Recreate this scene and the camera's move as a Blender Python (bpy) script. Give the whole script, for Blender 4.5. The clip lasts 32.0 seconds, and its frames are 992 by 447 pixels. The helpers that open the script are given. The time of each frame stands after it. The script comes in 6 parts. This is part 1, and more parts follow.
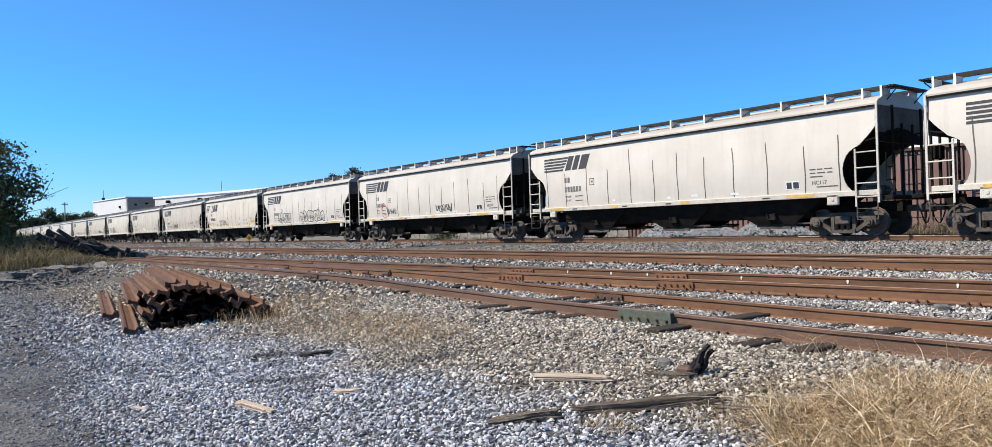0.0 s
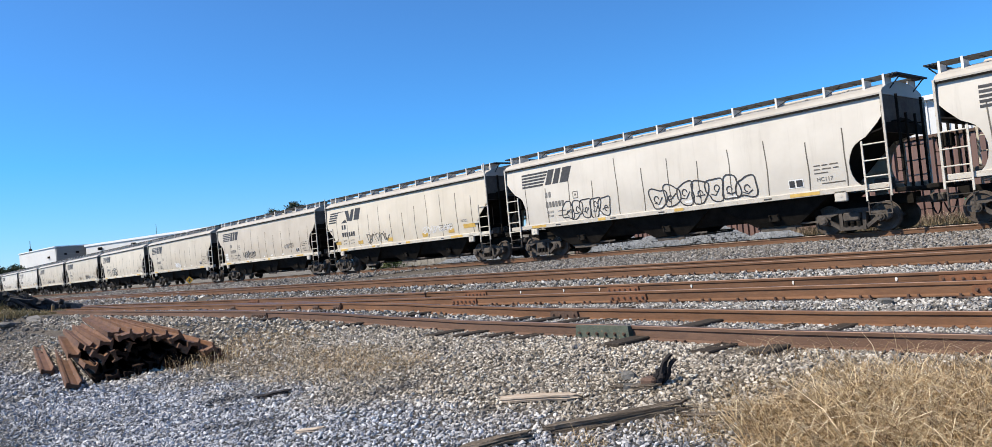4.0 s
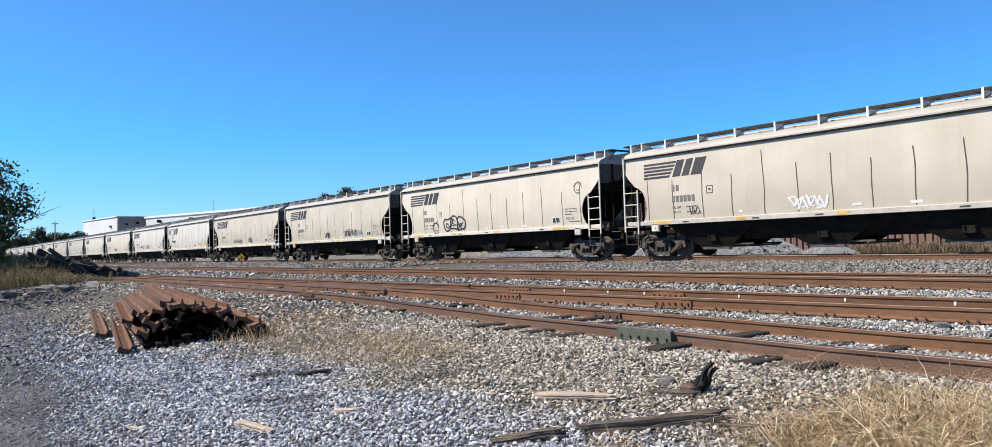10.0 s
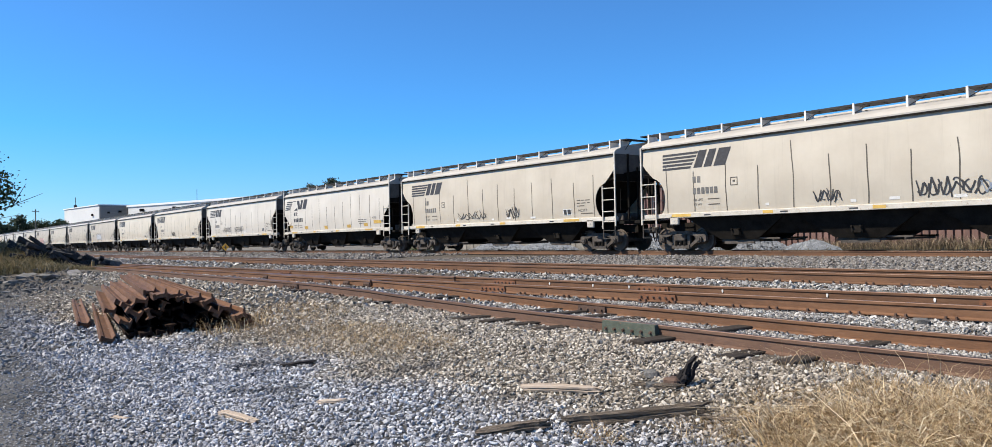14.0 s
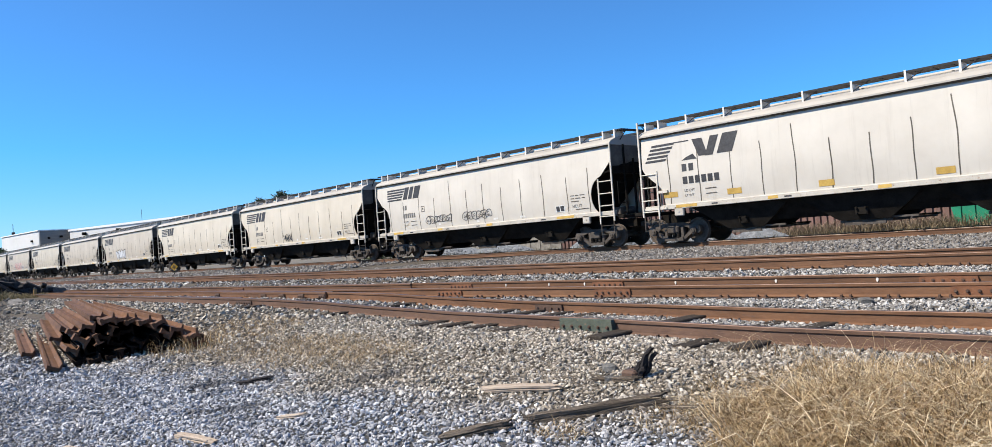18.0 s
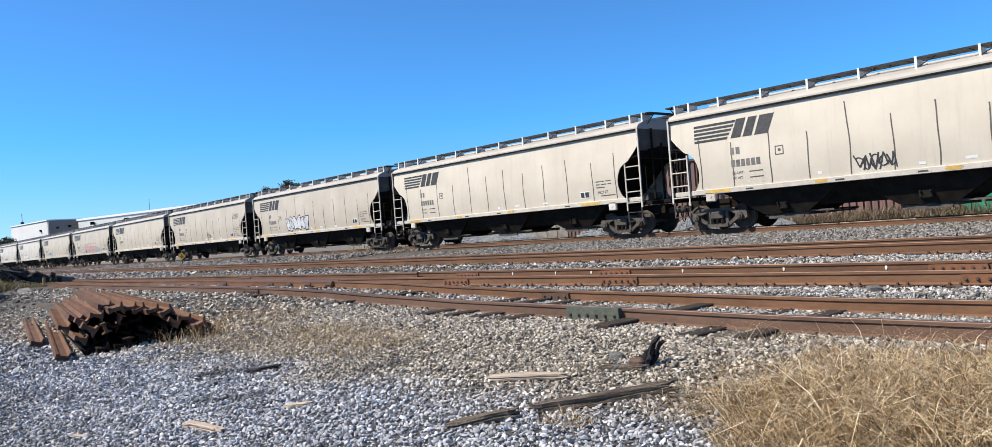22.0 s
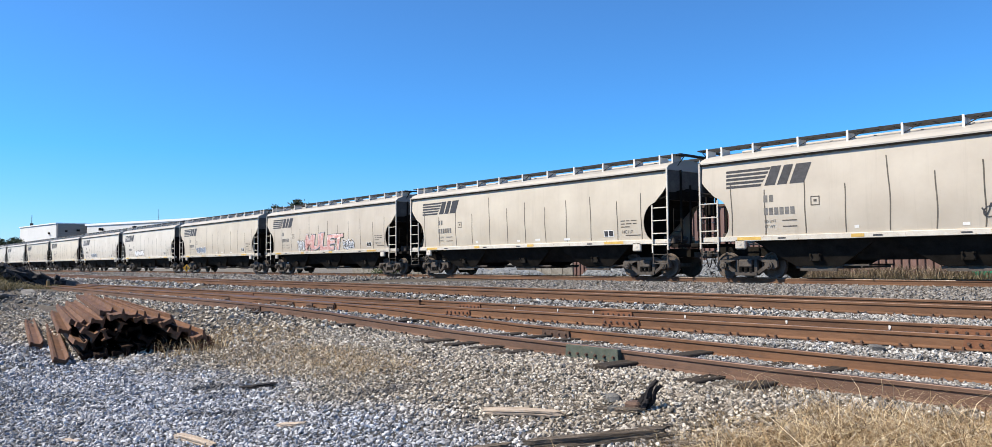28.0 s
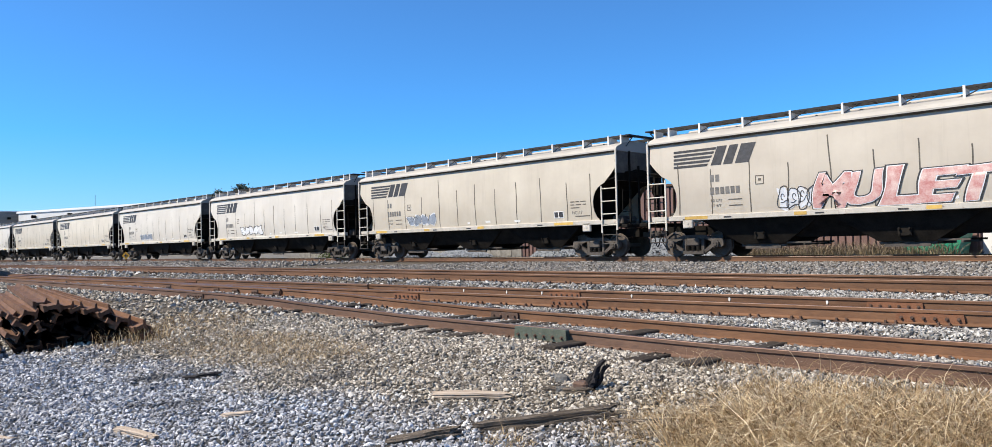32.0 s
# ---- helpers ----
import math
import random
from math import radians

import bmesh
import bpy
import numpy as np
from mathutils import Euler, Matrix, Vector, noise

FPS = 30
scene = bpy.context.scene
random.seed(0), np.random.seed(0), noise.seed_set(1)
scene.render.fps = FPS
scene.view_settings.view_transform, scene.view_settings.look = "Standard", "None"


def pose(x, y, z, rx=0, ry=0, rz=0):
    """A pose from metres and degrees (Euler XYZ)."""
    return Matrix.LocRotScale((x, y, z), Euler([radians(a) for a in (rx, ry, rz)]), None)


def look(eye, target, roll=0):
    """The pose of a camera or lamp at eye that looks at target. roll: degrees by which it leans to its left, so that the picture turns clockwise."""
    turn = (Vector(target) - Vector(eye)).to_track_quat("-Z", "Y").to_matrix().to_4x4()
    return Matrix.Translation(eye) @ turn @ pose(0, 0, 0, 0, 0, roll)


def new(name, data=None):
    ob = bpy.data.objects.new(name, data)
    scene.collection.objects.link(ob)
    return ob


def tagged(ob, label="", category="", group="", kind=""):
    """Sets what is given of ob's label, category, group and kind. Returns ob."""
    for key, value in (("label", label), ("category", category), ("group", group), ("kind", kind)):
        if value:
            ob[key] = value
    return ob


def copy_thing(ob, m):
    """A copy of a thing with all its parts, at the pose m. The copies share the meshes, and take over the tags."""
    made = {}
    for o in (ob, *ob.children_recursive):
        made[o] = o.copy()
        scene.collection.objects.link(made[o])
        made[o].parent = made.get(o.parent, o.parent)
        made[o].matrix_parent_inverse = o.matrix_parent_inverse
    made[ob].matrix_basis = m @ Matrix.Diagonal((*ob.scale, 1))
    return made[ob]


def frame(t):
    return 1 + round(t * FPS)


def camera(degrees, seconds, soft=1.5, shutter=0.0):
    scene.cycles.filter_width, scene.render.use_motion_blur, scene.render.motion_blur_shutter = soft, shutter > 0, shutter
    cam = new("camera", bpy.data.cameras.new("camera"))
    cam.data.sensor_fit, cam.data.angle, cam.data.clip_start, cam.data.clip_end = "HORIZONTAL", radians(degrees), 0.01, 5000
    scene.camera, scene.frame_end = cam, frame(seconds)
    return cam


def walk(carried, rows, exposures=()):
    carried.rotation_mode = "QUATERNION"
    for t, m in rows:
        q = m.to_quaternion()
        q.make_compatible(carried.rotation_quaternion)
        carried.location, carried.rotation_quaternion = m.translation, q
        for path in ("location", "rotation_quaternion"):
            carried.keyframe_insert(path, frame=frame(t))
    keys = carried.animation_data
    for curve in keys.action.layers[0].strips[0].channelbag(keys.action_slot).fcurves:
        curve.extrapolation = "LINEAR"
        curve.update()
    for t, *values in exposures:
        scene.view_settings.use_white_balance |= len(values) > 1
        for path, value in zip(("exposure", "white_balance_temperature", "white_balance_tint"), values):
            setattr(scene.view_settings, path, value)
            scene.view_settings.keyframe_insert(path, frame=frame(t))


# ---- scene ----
EXPOSURE = 0.48
cam = camera(66.0, 32.0, soft=0.6)
PATH = [
    (0, pose(0.040, 0.072, 1.614, 90.30, 1.69, 53.32)),
    (0.5, pose(0.053, 0.047, 1.619, 92.83, 1.38, 54.04)),
    (1, pose(0.055, 0.050, 1.614, 92.99, 1.01, 53.33)),
    (1.5, pose(0.059, 0.065, 1.608, 92.49, 0.69, 53.72)),
    (2, pose(0.068, 0.075, 1.606, 92.36, 0.70, 52.26)),
    (2.5, pose(0.063, 0.071, 1.604, 91.85, 4.33, 52.72)),
    (3, pose(0.027, 0.059, 1.616, 91.41, 4.59, 53.82)),
    (3.5, pose(-0.008, -0.001, 1.632, 91.61, 5.62, 54.02)),
    (4, pose(-0.017, -0.011, 1.626, 91.79, 5.50, 49.21)),
    (4.5, pose(-0.022, -0.008, 1.621, 91.64, 3.26, 54.35)),
    (6.5, pose(-0.026, -0.007, 1.591, 91.44, 1.01, 53.25)),
    (7, pose(-0.028, 0.023, 1.600, 91.20, 1.67, 53.19)),
    (7.5, pose(-0.029, 0.029, 1.595, 90.75, 2.68, 53.00)),
    (8, pose(-0.020, 0.012, 1.600, 91.23, 2.18, 54.00)),
    (8.5, pose(-0.023, 0.003, 1.600, 91.91, 1.24, 53.00)),
    (9, pose(-0.014, -0.009, 1.599, 92.44, 1.33, 52.18)),
    (9.5, pose(-0.024, -0.004, 1.591, 91.78, 1.46, 51.67)),
    (10, pose(-0.020, 0.006, 1.598, 91.75, 1.70, 52.74)),
    (10.5, pose(-0.026, 0.001, 1.595, 91.51, 1.28, 51.57)),
    (11, pose(-0.031, -0.004, 1.590, 91.70, 1.23, 52.45)),
    (11.5, pose(-0.026, 0.016, 1.596, 90.86, 1.94, 52.34)),
    (12, pose(-0.036, 0.019, 1.585, 90.39, 1.94, 52.38)),
    (12.5, pose(-0.030, 0.015, 1.591, 90.48, 1.47, 52.08)),
    (13, pose(-0.027, -0.001, 1.594, 91.32, 1.33, 52.58)),
    (13.5, pose(-0.017, -0.006, 1.592, 91.44, 1.13, 52.45)),
    (14, pose(-0.016, -0.013, 1.598, 91.17, 1.11, 51.64)),
    (14.5, pose(0.003, -0.007, 1.602, 92.48, 2.63, 50.89)),
    (16.5, pose(0.019, -0.009, 1.592, 93.17, 4.20, 49.91)),
    (17, pose(0.009, -0.025, 1.587, 92.17, 3.44, 49.39)),
    (17.5, pose(0.005, -0.019, 1.583, 91.60, 4.36, 49.65)),
    (18, pose(0.010, -0.015, 1.590, 91.29, 4.18, 48.26)),
    (18.5, pose(0.014, -0.009, 1.588, 91.67, 4.22, 48.47)),
    (19, pose(0.005, -0.017, 1.587, 91.02, 3.94, 49.18)),
    (19.5, pose(-0.004, -0.008, 1.587, 91.05, 3.44, 48.91)),
    (20, pose(0.003, -0.020, 1.584, 91.80, 3.19, 50.01)),
    (20.5, pose(-0.006, -0.013, 1.583, 91.36, 2.00, 49.62)),
    (21, pose(0.000, -0.011, 1.594, 91.89, 2.50, 50.21)),
    (21.5, pose(-0.007, 0.001, 1.582, 91.27, 4.31, 49.67)),
    (22, pose(-0.012, 0.006, 1.586, 90.48, 4.29, 48.75)),
    (22.5, pose(0.003, 0.005, 1.586, 91.25, 4.16, 49.18)),
    (23, pose(0.005, -0.013, 1.591, 92.08, 3.28, 49.39)),
    (23.5, pose(0.002, -0.014, 1.584, 91.83, 2.27, 48.80)),
    (24, pose(0.009, -0.004, 1.580, 91.07, 3.00, 48.18)),
    (24.5, pose(0.003, -0.007, 1.589, 90.94, 3.01, 48.39)),
    (26.5, pose(0.011, -0.027, 1.588, 92.73, 2.24, 47.96)),
    (27, pose(0.028, -0.020, 1.588, 93.41, 2.39, 50.63)),
    (27.5, pose(0.020, -0.014, 1.580, 93.14, 1.26, 48.96)),
    (28, pose(0.021, -0.018, 1.584, 92.97, 0.40, 49.14)),
    (28.5, pose(0.024, -0.016, 1.585, 92.52, 0.79, 46.69)),
    (29, pose(0.025, -0.012, 1.593, 92.39, 0.20, 45.98)),
    (29.5, pose(0.025, -0.009, 1.590, 92.35, 0.86, 46.18)),
    (30, pose(0.024, -0.014, 1.592, 92.39, 0.81, 46.44)),
    (30.5, pose(0.013, 0.000, 1.587, 91.75, 1.04, 45.65)),
    (31, pose(0.018, -0.006, 1.589, 91.94, 1.54, 46.35)),
    (31.5, pose(0.012, -0.000, 1.592, 91.66, 1.27, 45.88)),
    (32, pose(0.011, 0.015, 1.594, 91.57, 1.29, 45.34)),
]
walk(cam, PATH, exposures=[(t, EXPOSURE + d) for t, d in ((0, 0.02), (1, -0.07), (3, -0.13), (4, -0.03), (7, 0.01), (8, 0.08), (10, 0.05), (12, 0.0), (13, 0.03), (14, -0.02), (17, 0.03), (19, 0.0), (20, -0.08), (21, 0.0), (23, 0.01), (24, -0.07), (27, 0.08), (28, 0.06), (29, 0.12), (30, 0.09), (31, 0.08), (32, 0.03))])

# ---- world, sun ----
SUN_AZ, SUN_EL = 214.0, 48.0          # degrees clockwise from +y, and above the horizon
world = bpy.data.worlds.new("sky")
scene.world = world
world.use_nodes = True
wn, wl = world.node_tree.nodes, world.node_tree.links
sky = wn.new("ShaderNodeTexSky")
sky.sky_type, sky.sun_disc = "NISHITA", False
sky.sun_elevation, sky.sun_rotation = radians(SUN_EL), radians(SUN_AZ)
sky.air_density, sky.dust_density, sky.ozone_density = 1.0, 0.0, 4.0
tint = wn.new("ShaderNodeMixRGB")
tint.blend_type = "MULTIPLY"
tint.inputs[0].default_value = 1.0
# a clear autumn sky, strongly blue, paler towards the horizon
way, split, climb = wn.new("ShaderNodeTexCoord"), wn.new("ShaderNodeSeparateXYZ"), wn.new("ShaderNodeValToRGB")
wl.new(way.outputs["Generated"], split.inputs[0])
wl.new(split.outputs[2], climb.inputs[0])
for stop, (at, hue) in zip((climb.color_ramp.elements[0], climb.color_ramp.elements[1], climb.color_ramp.elements.new(0.5)),
                           ((0.0, (0.62, 0.90, 1.38, 1)), (0.36, (0.27, 1.29, 2.02, 1)), (0.14, (0.38, 1.00, 1.58, 1)))):
    stop.position, stop.color = at, hue
wl.new(climb.outputs[0], tint.inputs[2])
wl.new(sky.outputs[0], tint.inputs[1])
wl.new(tint.outputs[0], wn["Background"].inputs[0])
wn["Background"].inputs[1].default_value = 0.084
sun_data = bpy.data.lights.new("sun", "SUN")
sun_data.energy, sun_data.angle, sun_data.color = 5.3, radians(0.53), (1.0, 0.905, 0.76)
sun = new("sun", sun_data)
az, el = radians(SUN_AZ), radians(SUN_EL)
sun.matrix_world = look(Vector((math.sin(az) * math.cos(el), math.cos(az) * math.cos(el), math.sin(el))) * 100, (0, 0, 0))


# ---- materials ----
class Nodes:
    """A node material with a Principled shader, and short helpers to wire it."""
    def __init__(self, name, rough=0.8, metal=0.0):
        self.mat = bpy.data.materials.new(name)
        self.mat.use_nodes = True
        self.tree = self.mat.node_tree
        self.bsdf = self.tree.nodes["Principled BSDF"]
        self.bsdf.inputs["Roughness"].default_value = rough
        self.bsdf.inputs["Metallic"].default_value = metal

    def add(self, kind, **inputs):
        n = self.tree.nodes.new(kind)
        for key, value in inputs.items():
            n.inputs[key.replace("_", " ")].default_value = value
        return n

    def link(self, a, b):
        self.tree.links.new(a, b)

    def coord(self, which="Object", scale=(1, 1, 1)):
        c = self.add("ShaderNodeTexCoord")
        m = self.add("ShaderNodeMapping")
        m.inputs["Scale"].default_value = scale
        self.link(c.outputs[which], m.inputs[0])
        return m.outputs[0]

    def world_at(self):
        return self.add("ShaderNodeNewGeometry").outputs["Position"]

    def noise(self, vec, scale, detail=4, rough=0.6):
        n = self.add("ShaderNodeTexNoise", Scale=scale, Detail=detail, Roughness=rough)
        self.link(vec, n.inputs["Vector"])
        return n.outputs["Fac"]

    def ramp(self, fac, stops):
        r = self.add("ShaderNodeValToRGB")
        e = r.color_ramp.elements
        while len(e) < len(stops):
            e.new(0.5)
        for k, (p, c) in zip(e, stops):
            k.position = p
            k.color = (*c, 1) if len(c) == 3 else c
        self.link(fac, r.inputs[0])
        return r.outputs[0]

    def mix(self, fac, a, b, how="MIX"):
        m = self.add("ShaderNodeMixRGB")
        m.blend_type = how
        for slot, v in ((0, fac), (1, a), (2, b)):
            if isinstance(v, (int, float)):
                m.inputs[slot].default_value = v if slot == 0 else (v, v, v, 1)
            elif isinstance(v, tuple):
                m.inputs[slot].default_value = (*v, 1)
            else:
                self.link(v, m.inputs[slot])
        return m.outputs[0]

    def math(self, op, a, b=0.0):
        m = self.add("ShaderNodeMath")
        m.operation = op
        for slot, v in ((0, a), (1, b)):
            if isinstance(v, (int, float)):
                m.inputs[slot].default_value = v
            else:
                self.link(v, m.inputs[slot])
        return m.outputs[0]

    def bump(self, height, strength=0.4, distance=0.02):
        b = self.add("ShaderNodeBump", Strength=strength, Distance=distance)
        self.link(height, b.inputs["Height"])
        self.link(b.outputs[0], self.bsdf.inputs["Normal"])

    def colour(self, socket):
        self.link(socket, self.bsdf.inputs["Base Color"])
        return self.mat


def worn(name, a, b, scale, rough=0.8, metal=0.0, bump=0.3, stretch=(1, 1, 1), speck=None, gloss=0.5):
    """A surface of two tones at two scales, with fine relief."""
    n = Nodes(name, rough, metal)
    n.bsdf.inputs["Specular IOR Level"].default_value = gloss
    v = n.coord("Object", stretch)
    big, fine = n.noise(v, scale, 5), n.noise(v, scale * 9, 4, 0.7)
    f = n.math("ADD", n.math("MULTIPLY", big, 0.65), n.math("MULTIPLY", fine, 0.35))
    c = n.ramp(f, [(0.36, a), (0.64, b)])
    if speck:
        c = n.mix(n.ramp(n.noise(v, scale * 3.3, 6, 0.75), [(0.58, (0, 0, 0)), (0.68, (1, 1, 1))]), c, speck)
    rnd = n.add("ShaderNodeObjectInfo").outputs["Random"]
    c = n.mix(0.22, c, n.ramp(rnd, [(0, (0.25, 0.25, 0.25)), (1, (0.95, 0.95, 0.95))]), "OVERLAY")
    n.bump(fine, bump)
    return n.colour(c)


def car_paint(name, a, b):
    """Weathered grey-beige paint: grime in vertical streaks, faint rust runs, road dust low on the side."""
    n = Nodes(name, 0.5)
    v = n.coord("Object")
    cloud = n.noise(v, 0.55, 5, 0.6)
    streak = n.noise(n.coord("Object", (3.2, 1, 0.16)), 1.6, 6, 0.7)
    fine = n.noise(v, 26, 3)
    c = n.ramp(cloud, [(0.35, a), (0.68, b)])
    c = n.mix(n.ramp(streak, [(0.54, (0, 0, 0)), (0.82, (0.34, 0.34, 0.34))]), c, (0.29, 0.25, 0.20))
    rust = n.noise(n.coord("Object", (2.0, 1, 0.30)), 3.1, 8, 0.75)
    c = n.mix(n.ramp(rust, [(0.66, (0, 0, 0)), (0.74, (0.6, 0.6, 0.6))]), c, (0.26, 0.15, 0.08))
    n.bump(n.math("ADD", n.math("MULTIPLY", cloud, 2.0), n.math("MULTIPLY", fine, 0.15)), 0.18, 0.03)
    return n.colour(c)


STAINS = ((-9.35, 3.53, 0.50, 0.20), (-7.2, 4.50, 0.65, 0.22), (-8.0, 3.2, 0.6, 0.16))


def stained(n, pos, c, tone):
    """Dark oily patches on the stones at a few spots, ragged at the edge."""
    ragged = n.math("MULTIPLY", n.math("SUBTRACT", n.noise(pos, 3.5, 4), 0.5), 1.5)
    for x, y, sx, sy in STAINS:
        m = n.add("ShaderNodeMapping")
        m.vector_type = "TEXTURE"
        m.inputs["Location"].default_value = (x, y, 0)
        m.inputs["Rotation"].default_value = (0, 0, radians(52))
        m.inputs["Scale"].default_value = (sx, sy, 1e4)
        n.link(pos, m.inputs[0])
        size = n.add("ShaderNodeVectorMath")
        size.operation = "LENGTH"
        n.link(m.outputs[0], size.inputs[0])
        far = n.math("ADD", size.outputs["Value"], ragged)
        c = n.mix(n.ramp(far, [(0.45, (0.7, 0.7, 0.7)), (1.0, (0, 0, 0))]), c, tone)
    return c


def stone_mat(name):
    """Crushed stone: each stone its own grey, bluish near the road and buff towards the tracks."""
    n = Nodes(name, 0.85)
    pos = n.world_at()
    island = n.add("ShaderNodeNewGeometry").outputs["Random Per Island"]
    xyz = n.add("ShaderNodeSeparateXYZ")
    n.link(pos, xyz.inputs[0])
    patch = n.noise(pos, 0.55, 4)
    y = n.math("ADD", xyz.outputs[1], n.math("MULTIPLY", n.math("SUBTRACT", patch, 0.5), 2.4))
    skew = n.math("SUBTRACT", y, n.math("MULTIPLY", n.math("ADD", xyz.outputs[0], 11.0), 0.10))
    zone = n.ramp(n.math("DIVIDE", skew, 8.0), [(0.41, (0, 0, 0)), (0.50, (1, 1, 1))])
    blue = n.ramp(island, [(0.0, (0.075, 0.077, 0.084)), (0.3, (0.230, 0.234, 0.250)), (0.75, (0.435, 0.442, 0.470)), (1.0, (0.68, 0.69, 0.72))])
    buff = n.ramp(island, [(0.0, (0.080, 0.068, 0.053)), (0.3, (0.230, 0.198, 0.157)), (0.75, (0.415, 0.365, 0.298)), (1.0, (0.68, 0.63, 0.55))])
    grey = n.ramp(island, [(0.0, (0.080, 0.075, 0.069)), (0.3, (0.205, 0.190, 0.174)), (0.75, (0.37, 0.351, 0.325)), (1.0, (0.58, 0.56, 0.53))])
    grey = n.mix(n.ramp(n.math("DIVIDE", y, 40.0), [(0.36, (0, 0, 0)), (0.44, (0.5, 0.5, 0.5))]), grey, (0.11, 0.092, 0.075))
    far = n.ramp(n.math("DIVIDE", y, 20.0), [(0.33, (0, 0, 0)), (0.40, (1, 1, 1))])
    c = n.mix(far, n.mix(zone, blue, buff), grey)
    stain = n.ramp(n.noise(pos, 0.8, 3, 0.5), [(0.68, (0, 0, 0)), (0.80, (0.6, 0.6, 0.6))])
    c = n.mix(stain, c, (0.07, 0.065, 0.06))
    c = stained(n, pos, c, (0.035, 0.036, 0.042))
    edge = n.math("ADD", y, n.math("MULTIPLY", xyz.outputs[0], 0.085))
    c = n.mix(n.ramp(n.math("DIVIDE", edge, 4.0), [(0.0, (0.6, 0.6, 0.6)), (0.34, (0, 0, 0))]), c, (0.128, 0.125, 0.121))
    c = n.mix(0.5, c, n.ramp(n.noise(pos, 60, 3), [(0.3, (0.3, 0.3, 0.3)), (0.7, (0.72, 0.72, 0.72))]), "OVERLAY")
    n.bump(n.noise(pos, 90, 3), 0.4, 0.01)
    return n.colour(c)


def ground_mat():
    """The sheet beneath the stones: grey road dust, gravel and buff ballast darkened as shade between stones, soil far
    away.
    """
    n = Nodes("ground_gravel", 0.95)
    pos = n.world_at()
    xyz = n.add("ShaderNodeSeparateXYZ")
    n.link(pos, xyz.inputs[0])
    patch = n.noise(pos, 0.5, 5)
    wob = n.math("MULTIPLY", n.math("SUBTRACT", patch, 0.5), 2.2)
    y = n.math("ADD", xyz.outputs[1], wob)
    cell = n.add("ShaderNodeTexVoronoi", Scale=21.0)
    n.link(pos, cell.inputs["Vector"])
    grit = n.ramp(cell.outputs["Color"], [(0.1, (0.35, 0.35, 0.35)), (0.9, (0.75, 0.75, 0.75))])
    dust = n.ramp(n.noise(pos, 1.4, 6, 0.7), [(0.34, (0.031, 0.031, 0.032)), (0.66, (0.108, 0.108, 0.110))])
    # both tones kept dark to paint the shade in the gaps between stones
    stone_gaps = n.ramp(n.noise(pos, 2.2, 6, 0.7), [(0.3, (0.016, 0.016, 0.017)), (0.7, (0.055, 0.055, 0.056))])
    buff = n.ramp(n.noise(pos, 1.7, 6, 0.7), [(0.3, (0.034, 0.026, 0.019)), (0.7, (0.10, 0.083, 0.062))])
    # the road's edge runs slightly aslant, nearer the tracks as it goes away
    edge = n.math("ADD", y, n.math("MULTIPLY", xyz.outputs[0], 0.085))
    road = n.ramp(n.math("DIVIDE", edge, 4.0), [(0.0, (1, 1, 1)), (0.18, (0, 0, 0))])
    skew = n.math("SUBTRACT", y, n.math("MULTIPLY", n.math("ADD", xyz.outputs[0], 11.0), 0.10))
    c = n.mix(n.ramp(n.math("DIVIDE", skew, 8.0), [(0.40, (0, 0, 0)), (0.52, (1, 1, 1))]), stone_gaps, buff)
    c = n.mix(road, c, dust)
    far = n.ramp(n.math("DIVIDE", n.math("ABSOLUTE", xyz.outputs[1]), 100.0), [(0.30, (0, 0, 0)), (0.36, (1, 1, 1))])
    soil = n.ramp(n.noise(pos, 0.35, 5), [(0.35, (0.11, 0.095, 0.07)), (0.65, (0.19, 0.175, 0.15))])
    c = n.mix(0.75, c, grit, "OVERLAY")
    c = n.mix(far, c, soil)
    stain = n.ramp(n.noise(pos, 0.8, 3, 0.5), [(0.60, (0, 0, 0)), (0.74, (0.8, 0.8, 0.8))])
    c = n.mix(stain, c, (0.075, 0.07, 0.068))
    n.bump(n.math("ADD", cell.outputs["Distance"], n.noise(pos, 5, 5)), 0.9, 0.03)
    return n.colour(c)


def leaf_mat(name, a, b, c_, rough=0.6):
    n = Nodes(name, rough)
    island = n.add("ShaderNodeNewGeometry").outputs["Random Per Island"]
    col = n.ramp(island, [(0.0, a), (0.55, b), (1.0, c_)])
    tr = n.add("ShaderNodeBsdfTranslucent")
    n.link(col, tr.inputs["Color"])
    mixer = n.add("ShaderNodeMixShader", Fac=0.3)
    out = n.tree.nodes["Material Output"]
    n.colour(col)
    n.link(n.bsdf.outputs[0], mixer.inputs[1])
    n.link(tr.outputs[0], mixer.inputs[2])
    n.link(mixer.outputs[0], out.inputs["Surface"])
    return n.mat


PAINTS = [car_paint("paint_light_grey", (0.56, 0.520, 0.455), (0.65, 0.61, 0.54)),
          car_paint("paint_beige", (0.49, 0.435, 0.35), (0.58, 0.525, 0.43)),
          car_paint("paint_cream", (0.56, 0.505, 0.41), (0.65, 0.59, 0.49)),
          car_paint("paint_dusty_tan", (0.46, 0.405, 0.33), (0.55, 0.495, 0.41))]
M_ROOF = car_paint("paint_roof", (0.36, 0.335, 0.297), (0.46, 0.43, 0.383))
M_WHITE = worn("faded_white_steel", (0.43, 0.40, 0.34), (0.58, 0.54, 0.475), 3, 0.6, speck=(0.30, 0.20, 0.13))
M_BRACKET = worn("white_bracket_paint", (0.60, 0.575, 0.53), (0.74, 0.72, 0.68), 3, 0.6)
M_SEAM = worn("grimy_weld", (0.065, 0.058, 0.050), (0.14, 0.122, 0.10), 4, 0.8)
